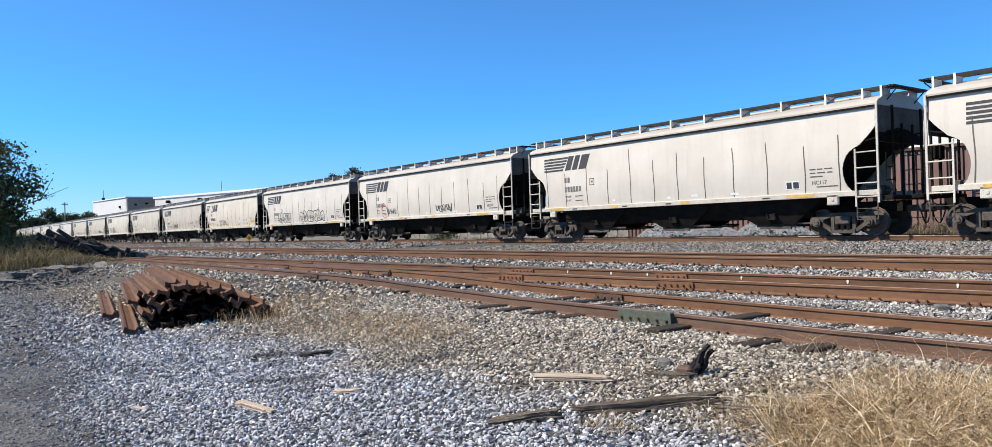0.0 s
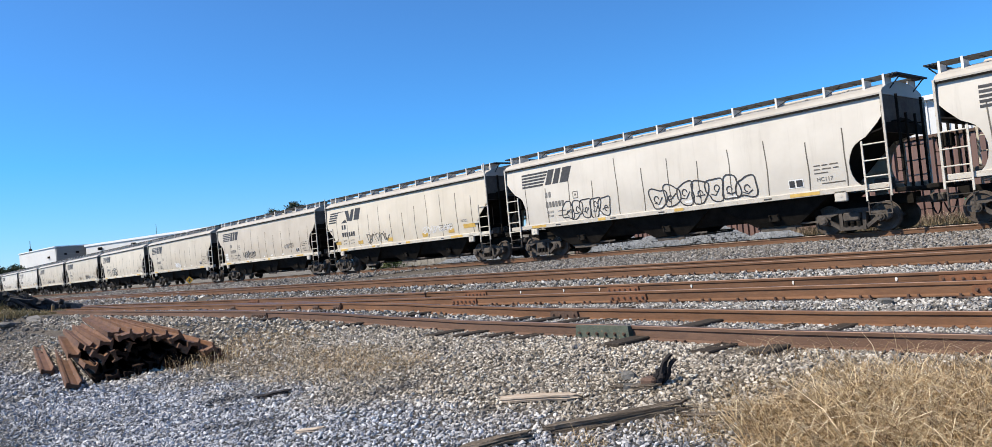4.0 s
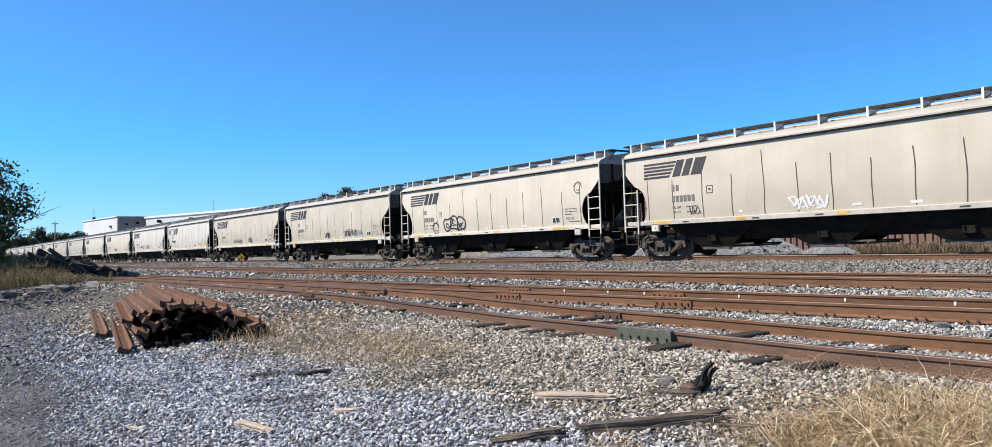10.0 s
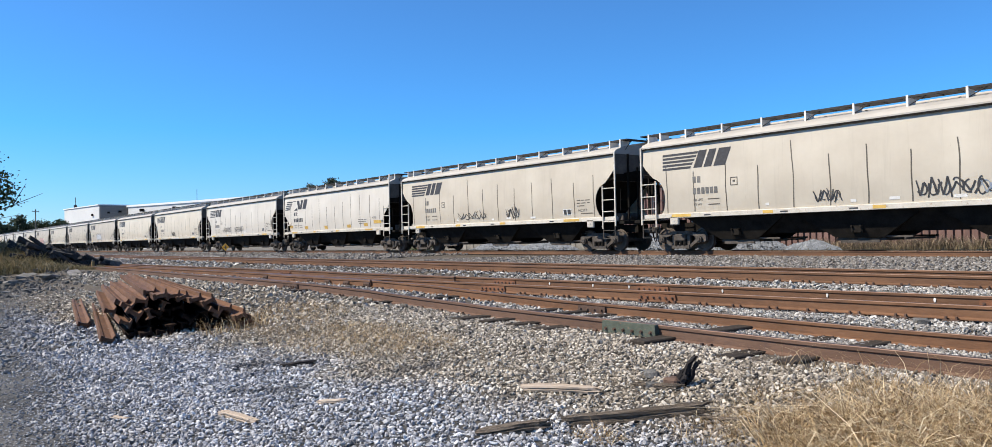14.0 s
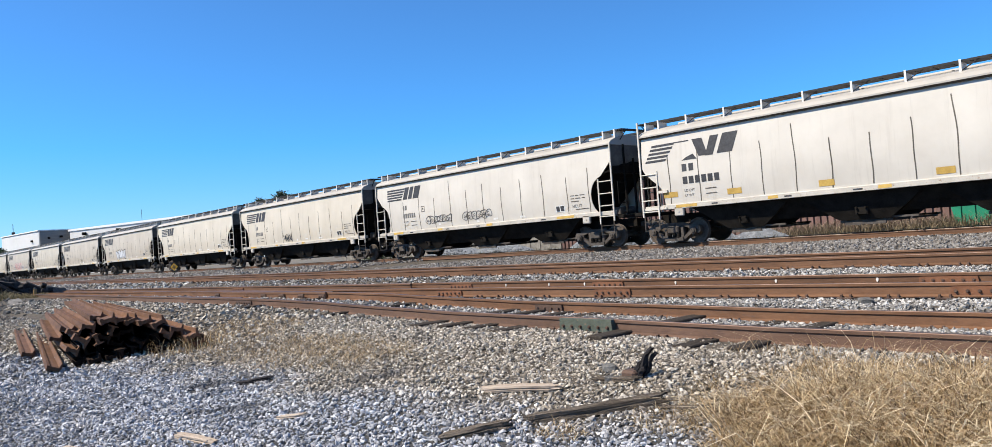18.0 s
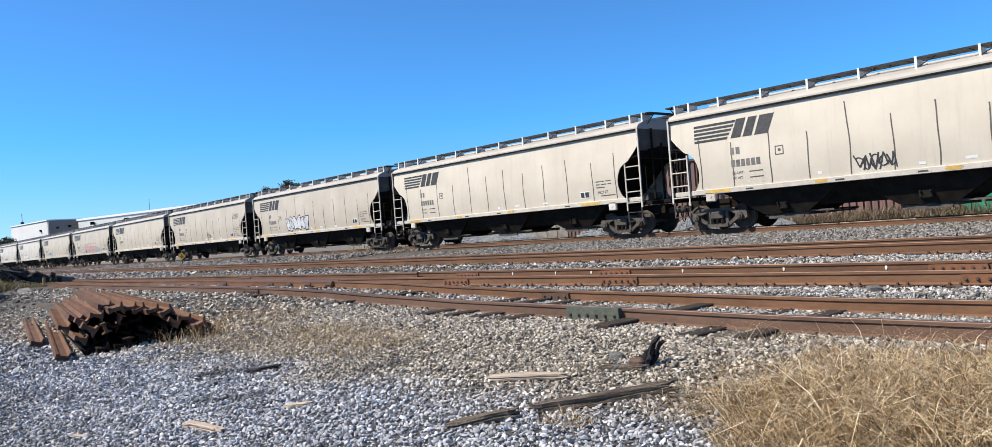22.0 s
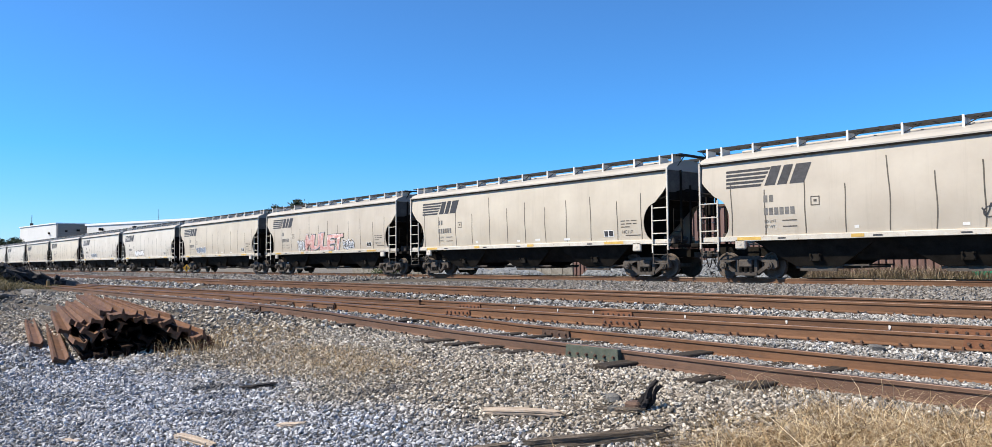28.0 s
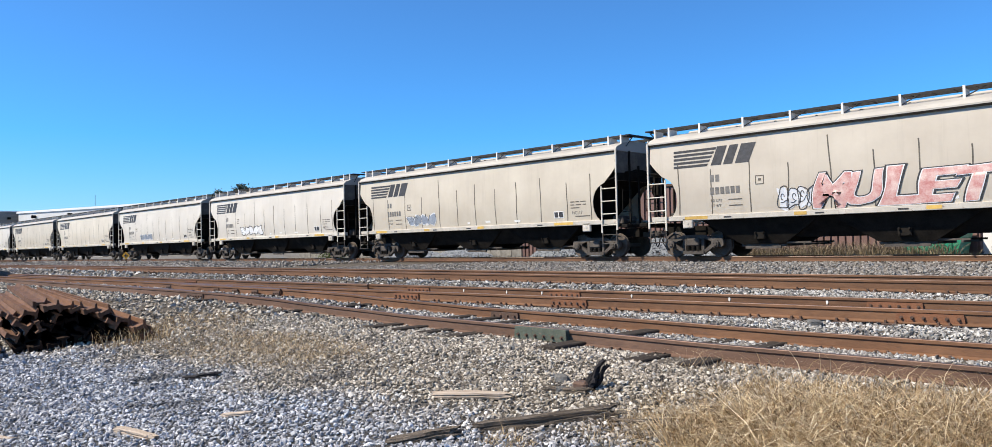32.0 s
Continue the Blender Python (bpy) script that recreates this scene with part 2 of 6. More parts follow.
# near black, so the colour itself holds the shade beneath the cars
M_UNDER = worn("near_black_steel", (0.007, 0.0063, 0.0055), (0.021, 0.018, 0.015), 2.5, 0.85, gloss=0.08)
# end sheets: the shade on the car ends is put into this grey
M_ENDS = worn("shaded_end_steel", (0.085, 0.077, 0.068), (0.17, 0.155, 0.137), 1.2, 0.8, gloss=0.2)
M_GRATE = worn("dark_galvanised_grating", (0.014, 0.013, 0.012), (0.038, 0.036, 0.034), 5, 0.7, 0.3)
M_TRUCK = worn("dusty_cast_steel", (0.040, 0.034, 0.030), (0.115, 0.099, 0.085), 4, 0.85, gloss=0.25)
M_WHEEL = worn("brown_wheel_steel", (0.055, 0.042, 0.034), (0.13, 0.105, 0.085), 3, 0.75, 0.1, gloss=0.25)
M_INK = worn("faded_black_paint", (0.020, 0.020, 0.023), (0.050, 0.050, 0.054), 7, 0.6)
M_FADED = worn("worn_black_stencil", (0.10, 0.097, 0.092), (0.20, 0.19, 0.175), 7, 0.6)
M_YELLOW = worn("yellow_reflector", (0.44, 0.27, 0.06), (0.60, 0.40, 0.10), 5, 0.6)
M_PLATE = worn("white_placard", (0.68, 0.67, 0.64), (0.80, 0.79, 0.76), 6, 0.5)
M_RAIL = worn("rusty_rail", (0.088, 0.041, 0.0195), (0.172, 0.086, 0.043), 2.6, 0.8, 0.1, stretch=(0.35, 1, 1), speck=(0.10, 0.055, 0.035))
M_RAILDARK = worn("dark_brown_rail", (0.066, 0.036, 0.023), (0.128, 0.073, 0.048), 2.6, 0.8, 0.1, stretch=(0.35, 1, 1), speck=(0.08, 0.045, 0.032))
M_RAILTOP = worn("brown_rail_head", (0.060, 0.033, 0.023), (0.120, 0.069, 0.049), 1.3, 0.5, 0.5, stretch=(0.3, 1, 1))
M_MAINTOP = worn("rolled_rail_head", (0.16, 0.13, 0.11), (0.26, 0.22, 0.19), 1.0, 0.5, 0.6)
M_RUST2 = worn("orange_rust_bar", (0.125, 0.050, 0.023), (0.215, 0.092, 0.044), 5, 0.85)
M_DARKRUST = worn("dark_rust", (0.055, 0.033, 0.024), (0.12, 0.07, 0.048), 6, 0.85)
M_SCRAP = worn("scrap_rail_rust", (0.068, 0.034, 0.020), (0.178, 0.092, 0.053), 2.4, 0.8, 0.1, stretch=(0.4, 1, 1), speck=(0.09, 0.05, 0.04), gloss=0.3)
# scrap rust again, blackened to carry the shade inside the heap
M_SHADESCRAP = worn("shaded_scrap_rust", (0.011, 0.0075, 0.006), (0.030, 0.018, 0.013), 2.4, 0.9, 0.1, stretch=(0.4, 1, 1), gloss=0.1)
M_GREENBAR = worn("grey_green_paint", (0.045, 0.058, 0.042), (0.095, 0.110, 0.082), 7, 0.7, speck=(0.20, 0.13, 0.09))
M_TIE = worn("weathered_tie_wood", (0.020, 0.016, 0.013), (0.060, 0.050, 0.042), 5, 0.95, stretch=(6, 0.6, 1), gloss=0.15)
M_PLANK = worn("weathered_plank", (0.022, 0.017, 0.013), (0.27, 0.22, 0.175), 11, 0.95, bump=0.8, stretch=(0.2, 7, 7), gloss=0.2)
M_PALEWOOD = worn("bleached_wood", (0.30, 0.235, 0.175), (0.46, 0.38, 0.31), 4, 0.9, stretch=(0.4, 5, 3))
M_CHAR = worn("charred_wood", (0.010, 0.009, 0.010), (0.034, 0.031, 0.032), 9, 0.85, gloss=0.15)
M_CREOSOTE = worn("black_creosote", (0.016, 0.016, 0.018), (0.06, 0.058, 0.058), 3, 0.85, stretch=(4, 1, 1), gloss=0.2)
M_CONC = worn("broken_concrete", (0.055, 0.053, 0.050), (0.18, 0.174, 0.164), 5, 0.95, bump=0.6)
M_SLAB = worn("old_grey_slab", (0.12, 0.115, 0.105), (0.27, 0.26, 0.24), 3, 0.95, bump=0.6)
M_WALLW = worn("white_wall_panel", (0.60, 0.60, 0.59), (0.68, 0.68, 0.67), 0.08, 0.7)
# the white wall's shaded side, its shade mixed into a ribbed grey
M_SHADEWALL = worn("shade_grey_ribbed_wall", (0.15, 0.148, 0.142), (0.21, 0.207, 0.20), 0.3, 0.6, stretch=(1, 1, 12))
M_ROOFW = worn("white_membrane_roof", (0.74, 0.75, 0.76), (0.84, 0.85, 0.86), 0.05, 0.7)
M_MAROON = worn("faded_maroon_steel", (0.115, 0.066, 0.058), (0.185, 0.112, 0.098), 0.7, 0.7, stretch=(1, 1, 0.2))
M_TEAL = worn("green_painted_steel", (0.005, 0.16, 0.095), (0.012, 0.24, 0.14), 1.5, 0.5)
M_SIGN = worn("yellow_sign", (0.45, 0.22, 0.008), (0.56, 0.30, 0.02), 4, 0.45)
M_OLDYELLOW = worn("rusty_yellow_paint", (0.16, 0.095, 0.035), (0.36, 0.25, 0.10), 7, 0.8, speck=(0.10, 0.06, 0.04))
M_POLE = worn("grey_pole_wood", (0.10, 0.085, 0.07), (0.19, 0.165, 0.14), 2, 0.9)
M_BARK = worn("tree_bark", (0.06, 0.05, 0.04), (0.13, 0.11, 0.09), 4, 0.95)
M_GROUND = ground_mat()
M_STONE = stone_mat("crushed_stone")
M_BALLAST_HEAP = worn("heap_of_stone", (0.13, 0.142, 0.160), (0.36, 0.385, 0.42), 4, 0.95, bump=1.0)
M_LEAF = leaf_mat("tree_leaves", (0.020, 0.035, 0.013), (0.046, 0.072, 0.024), (0.105, 0.125, 0.042))
M_FARLEAF = leaf_mat("far_leaves", (0.014, 0.025, 0.014), (0.028, 0.046, 0.024), (0.050, 0.072, 0.036))
M_STRAW = leaf_mat("dry_grass", (0.105, 0.062, 0.029), (0.43, 0.298, 0.152), (0.86, 0.72, 0.49))
M_PALESTRAW = leaf_mat("bleached_straw", (0.52, 0.41, 0.25), (0.74, 0.62, 0.42), (0.90, 0.80, 0.60))
M_DEADSTEM = leaf_mat("dead_stems", (0.07, 0.055, 0.038), (0.20, 0.158, 0.11), (0.40, 0.325, 0.23))
M_WEED = leaf_mat("faded_weeds", (0.070, 0.064, 0.030), (0.19, 0.160, 0.082), (0.34, 0.27, 0.16))
M_BUSH = leaf_mat("bush_leaves", (0.03, 0.05, 0.015), (0.07, 0.11, 0.03), (0.15, 0.17, 0.05))
M_PINK = worn("pink_spray", (0.42, 0.15, 0.14), (0.70, 0.52, 0.47), 3.5, 0.6)
M_REDSPRAY = worn("red_spray", (0.45, 0.05, 0.03), (0.55, 0.09, 0.05), 5, 0.6)
M_BLUESPRAY = worn("slate_blue_spray", (0.17, 0.20, 0.25), (0.30, 0.335, 0.385), 5, 0.6)
M_PALESPRAY = worn("pale_grey_spray", (0.42, 0.44, 0.47), (0.66, 0.67, 0.69), 3, 0.6)
M_WHITESPRAY = worn("white_spray", (0.66, 0.66, 0.66), (0.78, 0.78, 0.78), 5, 0.6)


# ---- building helpers ----
def part(name, bm, material, parent=None, label="", smooth=False):
    """Links a bmesh as one mesh object, under a thing or a part."""
    me = bpy.data.meshes.new(name)
    bmesh.ops.recalc_face_normals(bm, faces=bm.faces)
    bm.to_mesh(me)
    bm.free()
    me.materials.append(material)
    if smooth:
        me.shade_smooth()
    ob = new(name, me)
    ob.parent = parent
    return tagged(ob, label)


def thing(name, label, category, group="", kind="", at=(0, 0, 0), turn=0):
    ob = tagged(new(name), label, category, group, kind)
    ob.matrix_world = pose(*at, 0, 0, turn)
    return ob


def box(bm, x0, x1, y0, y1, z0, z1, m=None, bevel=0.0):
    r = bmesh.ops.create_cube(bm, size=1)["verts"]
    for v in r:
        v.co = Vector((x0 + (v.co.x + 0.5) * (x1 - x0), y0 + (v.co.y + 0.5) * (y1 - y0), z0 + (v.co.z + 0.5) * (z1 - z0)))
    if bevel:
        edges = {e for v in r for e in v.link_edges}
        faces = bmesh.ops.bevel(bm, geom=list(edges), offset=bevel, segments=1, affect="EDGES")["verts"]
        r = list({*faces, *[v for v in r if v.is_valid]})
    if m is not None:
        bmesh.ops.transform(bm, matrix=m, verts=r)
    return r


def rod(bm, p, q, r0, r1=None, n=6):
    p, q = Vector(p), Vector(q)
    m = Matrix.Translation((p + q) / 2) @ (q - p).to_track_quat("Z", "Y").to_matrix().to_4x4()
    bmesh.ops.create_cone(bm, cap_ends=True, segments=n, radius1=r0, radius2=r0 if r1 is None else r1, depth=(q - p).length, matrix=m)


def plate(bm, outline, y0, y1):
    """An outline in x and z, given thickness along y."""
    a = [bm.verts.new((x, y0, z)) for x, z in outline]
    b = [bm.verts.new((x, y1, z)) for x, z in outline]
    bm.faces.new(a)
    bm.faces.new(b[::-1])
    for i in range(len(a)):
        j = (i + 1) % len(a)
        bm.faces.new((a[j], a[i], b[i], b[j]))


def sweep(bm, section, line, closed=True):
    """A section in (side, up) carried along a line of points."""
    rings = []
    for i, p in enumerate(line):
        a, b = Vector(line[max(i - 1, 0)]), Vector(line[min(i + 1, len(line) - 1)])
        d = (b - a).normalized()
        side = d.cross(Vector((0, 0, 1))).normalized()
        up = side.cross(d)
        rings.append([bm.verts.new(Vector(p) + side * s + up * u) for s, u in section])
    n = len(section)
    for r, q in zip(rings, rings[1:]):
        for i in range(n if closed else n - 1):
            j = (i + 1) % n
            bm.faces.new((r[i], r[j], q[j], q[i]))
    if closed:
        bm.faces.new(rings[0][::-1])
        bm.faces.new(rings[-1])


def lathe(bm, profile, segs=24, axis_y=True):
    """A profile of (along, radius) turned round the y axis."""
    rings = [[bm.verts.new((r * math.cos(2 * math.pi * k / segs), a, r * math.sin(2 * math.pi * k / segs))) for k in range(segs)] for a, r in profile]
    for p, q in zip(rings, rings[1:]):
        for k in range(segs):
            j = (k + 1) % segs
            bm.faces.new((p[k], p[j], q[j], q[k]))
    bm.faces.new(rings[0])
    bm.faces.new(rings[-1][::-1])


def raw_mesh(name, verts, faces, material, smooth=False):
    """A mesh straight from arrays of vertices and triangles or quads."""
    me = bpy.data.meshes.new(name)
    verts = np.asarray(verts, dtype=np.float32)
    faces = np.asarray(faces, dtype=np.int32)
    k = faces.shape[1]
    me.vertices.add(len(verts))
    me.vertices.foreach_set("co", verts.ravel())
    me.loops.add(faces.size)
    me.loops.foreach_set("vertex_index", faces.ravel())
    me.polygons.add(len(faces))
    me.polygons.foreach_set("loop_start", np.arange(0, faces.size, k, dtype=np.int32))
    me.polygons.foreach_set("loop_total", np.full(len(faces), k, dtype=np.int32))
    me.update(calc_edges=True)
    me.materials.append(material)
    if smooth:
        me.shade_smooth()
    else:
        me.shade_flat()
    return me


def smooth_step(a, b, v):
    u = np.clip((np.asarray(v, dtype=float) - a) / (b - a), 0, 1)
    return u * u * (3 - 2 * u)


# ---- the ground ----
D_MAIN, Z_MAIN, PITCH = 25.326, 0.99, 18.444     # the train's track, its rail top, one car from coupler to coupler
Y_SIDING, Z_SIDING = 13.2, 0.92                   # the second track
Y_YARD = 7.87                                     # the nearest track
GAUGE = 0.755
BARE_TIES = (-15.6, -12.1, -9.4, -8.7, -7.8, -5.9, -4.4, -3.9)   # where the nearest track's ties lie open


def z_yard(x):
    return np.interp(np.asarray(x, dtype=float), [-17, -15, -13, -12, -11, -10, -9.2, -8, -6.5, -5, -4, -2.6], [0.72, 0.71, 0.68, 0.645, 0.62, 0.60, 0.578, 0.567, 0.555, 0.537, 0.526, 0.526])


def y_turnout(x):
    return np.where(np.asarray(x) > -50, 10.35 + 0.058 * (np.asarray(x, dtype=float) + 8), Y_YARD)


Z_TURNOUT = 0.72


def height(x, y):
    x, y = np.asarray(x, dtype=float), np.asarray(y, dtype=float)
    zy = z_yard(x) - 0.170
    z = zy * smooth_step(2.4, 6.5, y)
    z = z + (Z_TURNOUT - 0.205 - zy) * smooth_step(8.75, 9.2, y)
    z = z + (Z_SIDING - Z_TURNOUT) * smooth_step(11.2, 12.0, y) + (Z_MAIN - Z_SIDING) * smooth_step(16, 23.5, y)
    z = z - 0.16 * smooth_step(27.6, 29.5, y)
    # the weedy bank beyond the road, and broken ground beside it
    bank = 1.05 * np.exp(-((x + 46) / 6.5) ** 2 - ((y - 3.6) / 2.9) ** 2)
    bumps = 0.018 * np.sin(x * 2.1 + 1.3 * np.sin(y * 1.7)) * np.cos(y * 2.6 + 0.7) + 0.03 * np.sin(x * 0.43 + 1) * np.sin(y * 0.71)
    return z + bank + bumps * (1 - smooth_step(5.8, 6.6, y)) * (np.abs(x) < 80)


gx = np.concatenate([[-3000, -1200, -500, -260], np.arange(-140, -30, 2.0), np.arange(-30, 8, 0.25), np.arange(8, 40, 4.0), [60, 150, 400, 1200, 3000]])
gy = np.concatenate([[-3000, -800, -200, -60, -20], np.arange(-10, 0, 1.0), np.arange(0, 17, 0.2), np.arange(17, 34, 0.8), [36, 42, 60, 120, 400, 1200, 3000]])
GX, GY = np.meshgrid(gx, gy)
gv = np.stack([GX, GY, height(GX, GY)], -1).reshape(-1, 3)
idx = np.arange(len(gx) * len(gy)).reshape(len(gy), len(gx))
gf = np.stack([idx[:-1, :-1], idx[:-1, 1:], idx[1:, 1:], idx[1:, :-1]], -1).reshape(-1, 4)
ground = tagged(new("ground", raw_mesh("ground", gv, gf, M_GROUND, True)), "grey gravel and dust ground rising to the tracks", "ground", kind="structure")

# ---- stones, too many to count ----
CUB_V = np.array([(-1, -1, -1), (1, -1, -1), (1, 1, -1), (-1, 1, -1), (-1, -1, 1), (1, -1, 1), (1, 1, 1), (-1, 1, 1)]) * 0.72
CUB_F = np.array([(0, 2, 1), (0, 3, 2), (4, 5, 6), (4, 6, 7), (0, 1, 5), (0, 5, 4), (1, 2, 6), (1, 6, 5), (2, 3, 7), (2, 7, 6), (3, 0, 4), (3, 4, 7)])
OCT_V = np.array([(1, 0, 0), (-1, 0, 0), (0, 1, 0), (0, -1, 0), (0, 0, 1), (0, 0, -1)], dtype=float)
OCT_F = np.array([(0, 2, 4), (2, 1, 4), (1, 3, 4), (3, 0, 4), (2, 0, 5), (1, 2, 5), (3, 1, 5), (0, 3, 5)])
GOLD = (1 + 5 ** 0.5) / 2
ICO_V = np.array([(-1, GOLD, 0), (1, GOLD, 0), (-1, -GOLD, 0), (1, -GOLD, 0), (0, -1, GOLD), (0, 1, GOLD), (0, -1, -GOLD), (0, 1, -GOLD), (GOLD, 0, -1), (GOLD, 0, 1), (-GOLD, 0, -1), (-GOLD, 0, 1)]) / 1.9
ICO_F = np.array([(0, 11, 5), (0, 5, 1), (0, 1, 7), (0, 7, 10), (0, 10, 11), (1, 5, 9), (5, 11, 4), (11, 10, 2), (10, 7, 6), (7, 1, 8),
                  (3, 9, 4), (3, 4, 2), (3, 2, 6), (3, 6, 8), (3, 8, 9), (4, 9, 5), (2, 4, 11), (6, 2, 10), (8, 6, 7), (9, 8, 1)])
rng = np.random.default_rng(7)


def scatter(name, x, y, size, shape_v, shape_f, label, sink=0.25, lift=0.0, material=M_STONE, jagged=1.0):
    n, k = len(x), len(shape_v)
    jag = shape_v[None] * (1 + jagged * rng.uniform(-0.34, 0.30, (n, k, 1))) + jagged * rng.uniform(-0.22, 0.22, (n, k, 3))
    jag = jag * (size[:, None, None] * rng.uniform((0.7, 0.55, 0.40), (1.5, 1.0, 0.85), (n, 3))[:, None, :])
    q = rng.normal(size=(n, 4)) * (0.35, 0.35, 1, 1)
    q /= np.linalg.norm(q, axis=1, keepdims=True)
    w, a, b, c = q[:, 3], q[:, 0], q[:, 1], q[:, 2]
    R = np.stack([np.stack([1 - 2 * (b * b + c * c), 2 * (a * b - c * w), 2 * (a * c + b * w)], -1),
                  np.stack([2 * (a * b + c * w), 1 - 2 * (a * a + c * c), 2 * (b * c - a * w)], -1),
                  np.stack([2 * (a * c - b * w), 2 * (b * c + a * w), 1 - 2 * (a * a + b * b)], -1)], -2)
    v = np.einsum("nij,nkj->nki", R, jag)
    z = height(x, y) + size * (0.5 - sink) * 0.6 + lift + size * rng.uniform(-0.35, 0.55, n)
    v += np.stack([x, y, z], -1)[:, None, :]
    f = (shape_f[None] + (np.arange(n) * k)[:, None, None]).reshape(-1, 3)
    return tagged(new(name, raw_mesh(name, v.reshape(-1, 3), f, material)), label, "gravel", kind="stuff")


def wedge(n, r0, r1, a0=6, a1=92):
    """Spots on the ground in front of the camera, evenly spread between two distances."""
    r = np.sqrt(rng.uniform(r0 * r0, r1 * r1, n))
    a = np.radians(rng.uniform(a0, a1, n))
    return -r * np.sin(a), r * np.cos(a)


def off_rails(x, y, gap):
    keep = np.ones(len(x), bool)
    for s in (-GAUGE, GAUGE):
        keep &= np.abs(y - Y_YARD - s) > gap
        keep &= np.abs(y - y_turnout(x) - s) > gap
        keep &= np.abs(y - Y_SIDING - s) > gap
        keep &= np.abs(y - D_MAIN - s) > gap
    return keep


def road_share(x, y):
    return 1 - smooth_step(0.0, 0.9, y + 0.085 * x + 0.15 * np.sin(x * 1.3))


for count, r0, r1, shape_v, shape_f, rough in ((68000, 4.2, 9.2, ICO_V, ICO_F, 0.85), (92000, 9.1, 13.5, CUB_V, CUB_F, 0.9)):
    x, y = wedge(count, r0, r1)
    keep = off_rails(x, y, 0.085) & (rng.uniform(size=len(x)) > 0.55 * road_share(x, y)) & (rng.uniform(size=len(x)) > 0.25 * smooth_step(10, 13.5, np.hypot(x, y)))
    bare = np.min(np.abs(x[:, None] - np.asarray(BARE_TIES)), axis=1) < 0.16
    keep &= ~(bare & (np.abs(y - Y_YARD + 1.1) < 0.30)) | (rng.uniform(size=len(x)) > 0.85)
    x, y = x[keep], y[keep]
    size = (0.55 + 0.75 * rng.uniform(size=len(x)) ** 2) * 0.0205 * (1 - 0.50 * road_share(x, y))
    scatter("gravel", x, y, size, shape_v, shape_f, "loose crushed stone, bluish near the road and buff by the tracks", jagged=rough)
x, y = rng.uniform(-15, 3, 26000), rng.uniform(8.68, 12.5, 26000)
keep = off_rails(x, y, 0.10)
x, y = x[keep], y[keep]
scatter("ballast", x, y, rng.uniform(0.014, 0.027, len(x)), CUB_V, CUB_F, "grey crushed stone between the rails")
x, y = wedge(70000, 13.0, 34, 8, 90)
keep = off_rails(x, y, 0.13) & (rng.uniform(size=len(x)) > 0.72 * road_share(x, y)) & ((y > 5) | (np.hypot(x, y) < 24)) & (y < 26.5)
x, y = x[keep], y[keep]
scatter("ballast", x, y, rng.uniform(0.030, 0.055, len(x)), OCT_V, OCT_F, "pale grey railway ballast between the tracks")
x, y = rng.uniform(-31, -11.5, 15000), rng.uniform(-0.8, 4.6, 15000)
scatter("road_stones", x, y, rng.uniform(0.2, 1.0, len(x)) ** 2 * 0.034 + 0.008, OCT_V, OCT_F, "small grey stones strewn over the dusty road")
x, y = rng.uniform(-95, -33, 26000), rng.uniform(9.0, 24.2, 26000)
keep = off_rails(x, y, 0.14)
scatter("far_ballast", x[keep], y[keep], rng.uniform(0.06, 0.11, keep.sum()), OCT_V, OCT_F, "pale grey ballast further along the tracks")

# ---- the tracks ----
RAIL_BODY = [(-0.075, -0.172), (0.075, -0.172), (0.075, -0.158), (0.024, -0.140), (0.021, -0.046), (0.036, -0.038), (0.036, -0.006), (-0.036, -0.006), (-0.036, -0.038), (-0.021, -0.046), (-0.024, -0.140), (-0.075, -0.158)]
RAIL_HEAD = [(-0.034, -0.0058), (0.034, -0.0058), (0.030, 0.0), (-0.030, 0.0)]


def lay_rail(parent, line, head=M_RAILTOP, body=M_RAIL):
    bm = bmesh.new()
    sweep(bm, RAIL_BODY, line)
    rail = part("rail", bm, body, parent)
    bm = bmesh.new()
    sweep(bm, RAIL_HEAD, line)
    part("rail_head", bm, head, rail, "worn running surface")
    return rail


def tie_mesh():
    bm = bmesh.new()
    box(bm, -0.115, 0.115, -1.30, 1.30, -0.17, 0, bevel=0.012)
    me = bpy.data.meshes.new("tie")
    bm.to_mesh(me)
    bm.free()
    me.materials.append(M_TIE)
    return me


def spike_mesh():
    bm = bmesh.new()
    box(bm, -0.09, 0.09, -0.17, 0.17, -0.002, 0.012)
    for sx, sy in ((-0.05, 0.09), (0.05, -0.09), (0.06, 0.10), (-0.06, -0.10)):
        box(bm, sx - 0.011, sx + 0.011, sy - 0.018, sy + 0.018, 0.0, 0.05)
    me = bpy.data.meshes.new("tie_plate")
    bm.to_mesh(me)
    bm.free()
    me.materials.append(M_DARKRUST)
    return me


TIE, SPIKES = tie_mesh(), spike_mesh()


def lay_ties(parent, xs, y_of, z_of, aslant=0.0, plates=True, drop=0.190, lifted=()):
    for x in xs:
        t = new("tie", TIE)
        t.parent = parent
        cy, cz = float(y_of(x)), float(z_of(x))
        t.matrix_local = pose(x, cy + random.uniform(-0.06, 0.06), cz - drop + (random.uniform(0.048, 0.066) if any(abs(x - b) < 0.31 for b in lifted) else 0.0) + random.uniform(-0.012, 0.004), 0, random.uniform(-1.5, 1.5), aslant + random.uniform(-1.6, 1.6))
        if plates:
            for s in (-GAUGE, GAUGE):
                p = new("tie_plate", SPIKES)
                p.parent = parent
                p.matrix_local = pose(x, cy + s, cz - 0.184, 0, 0, aslant)


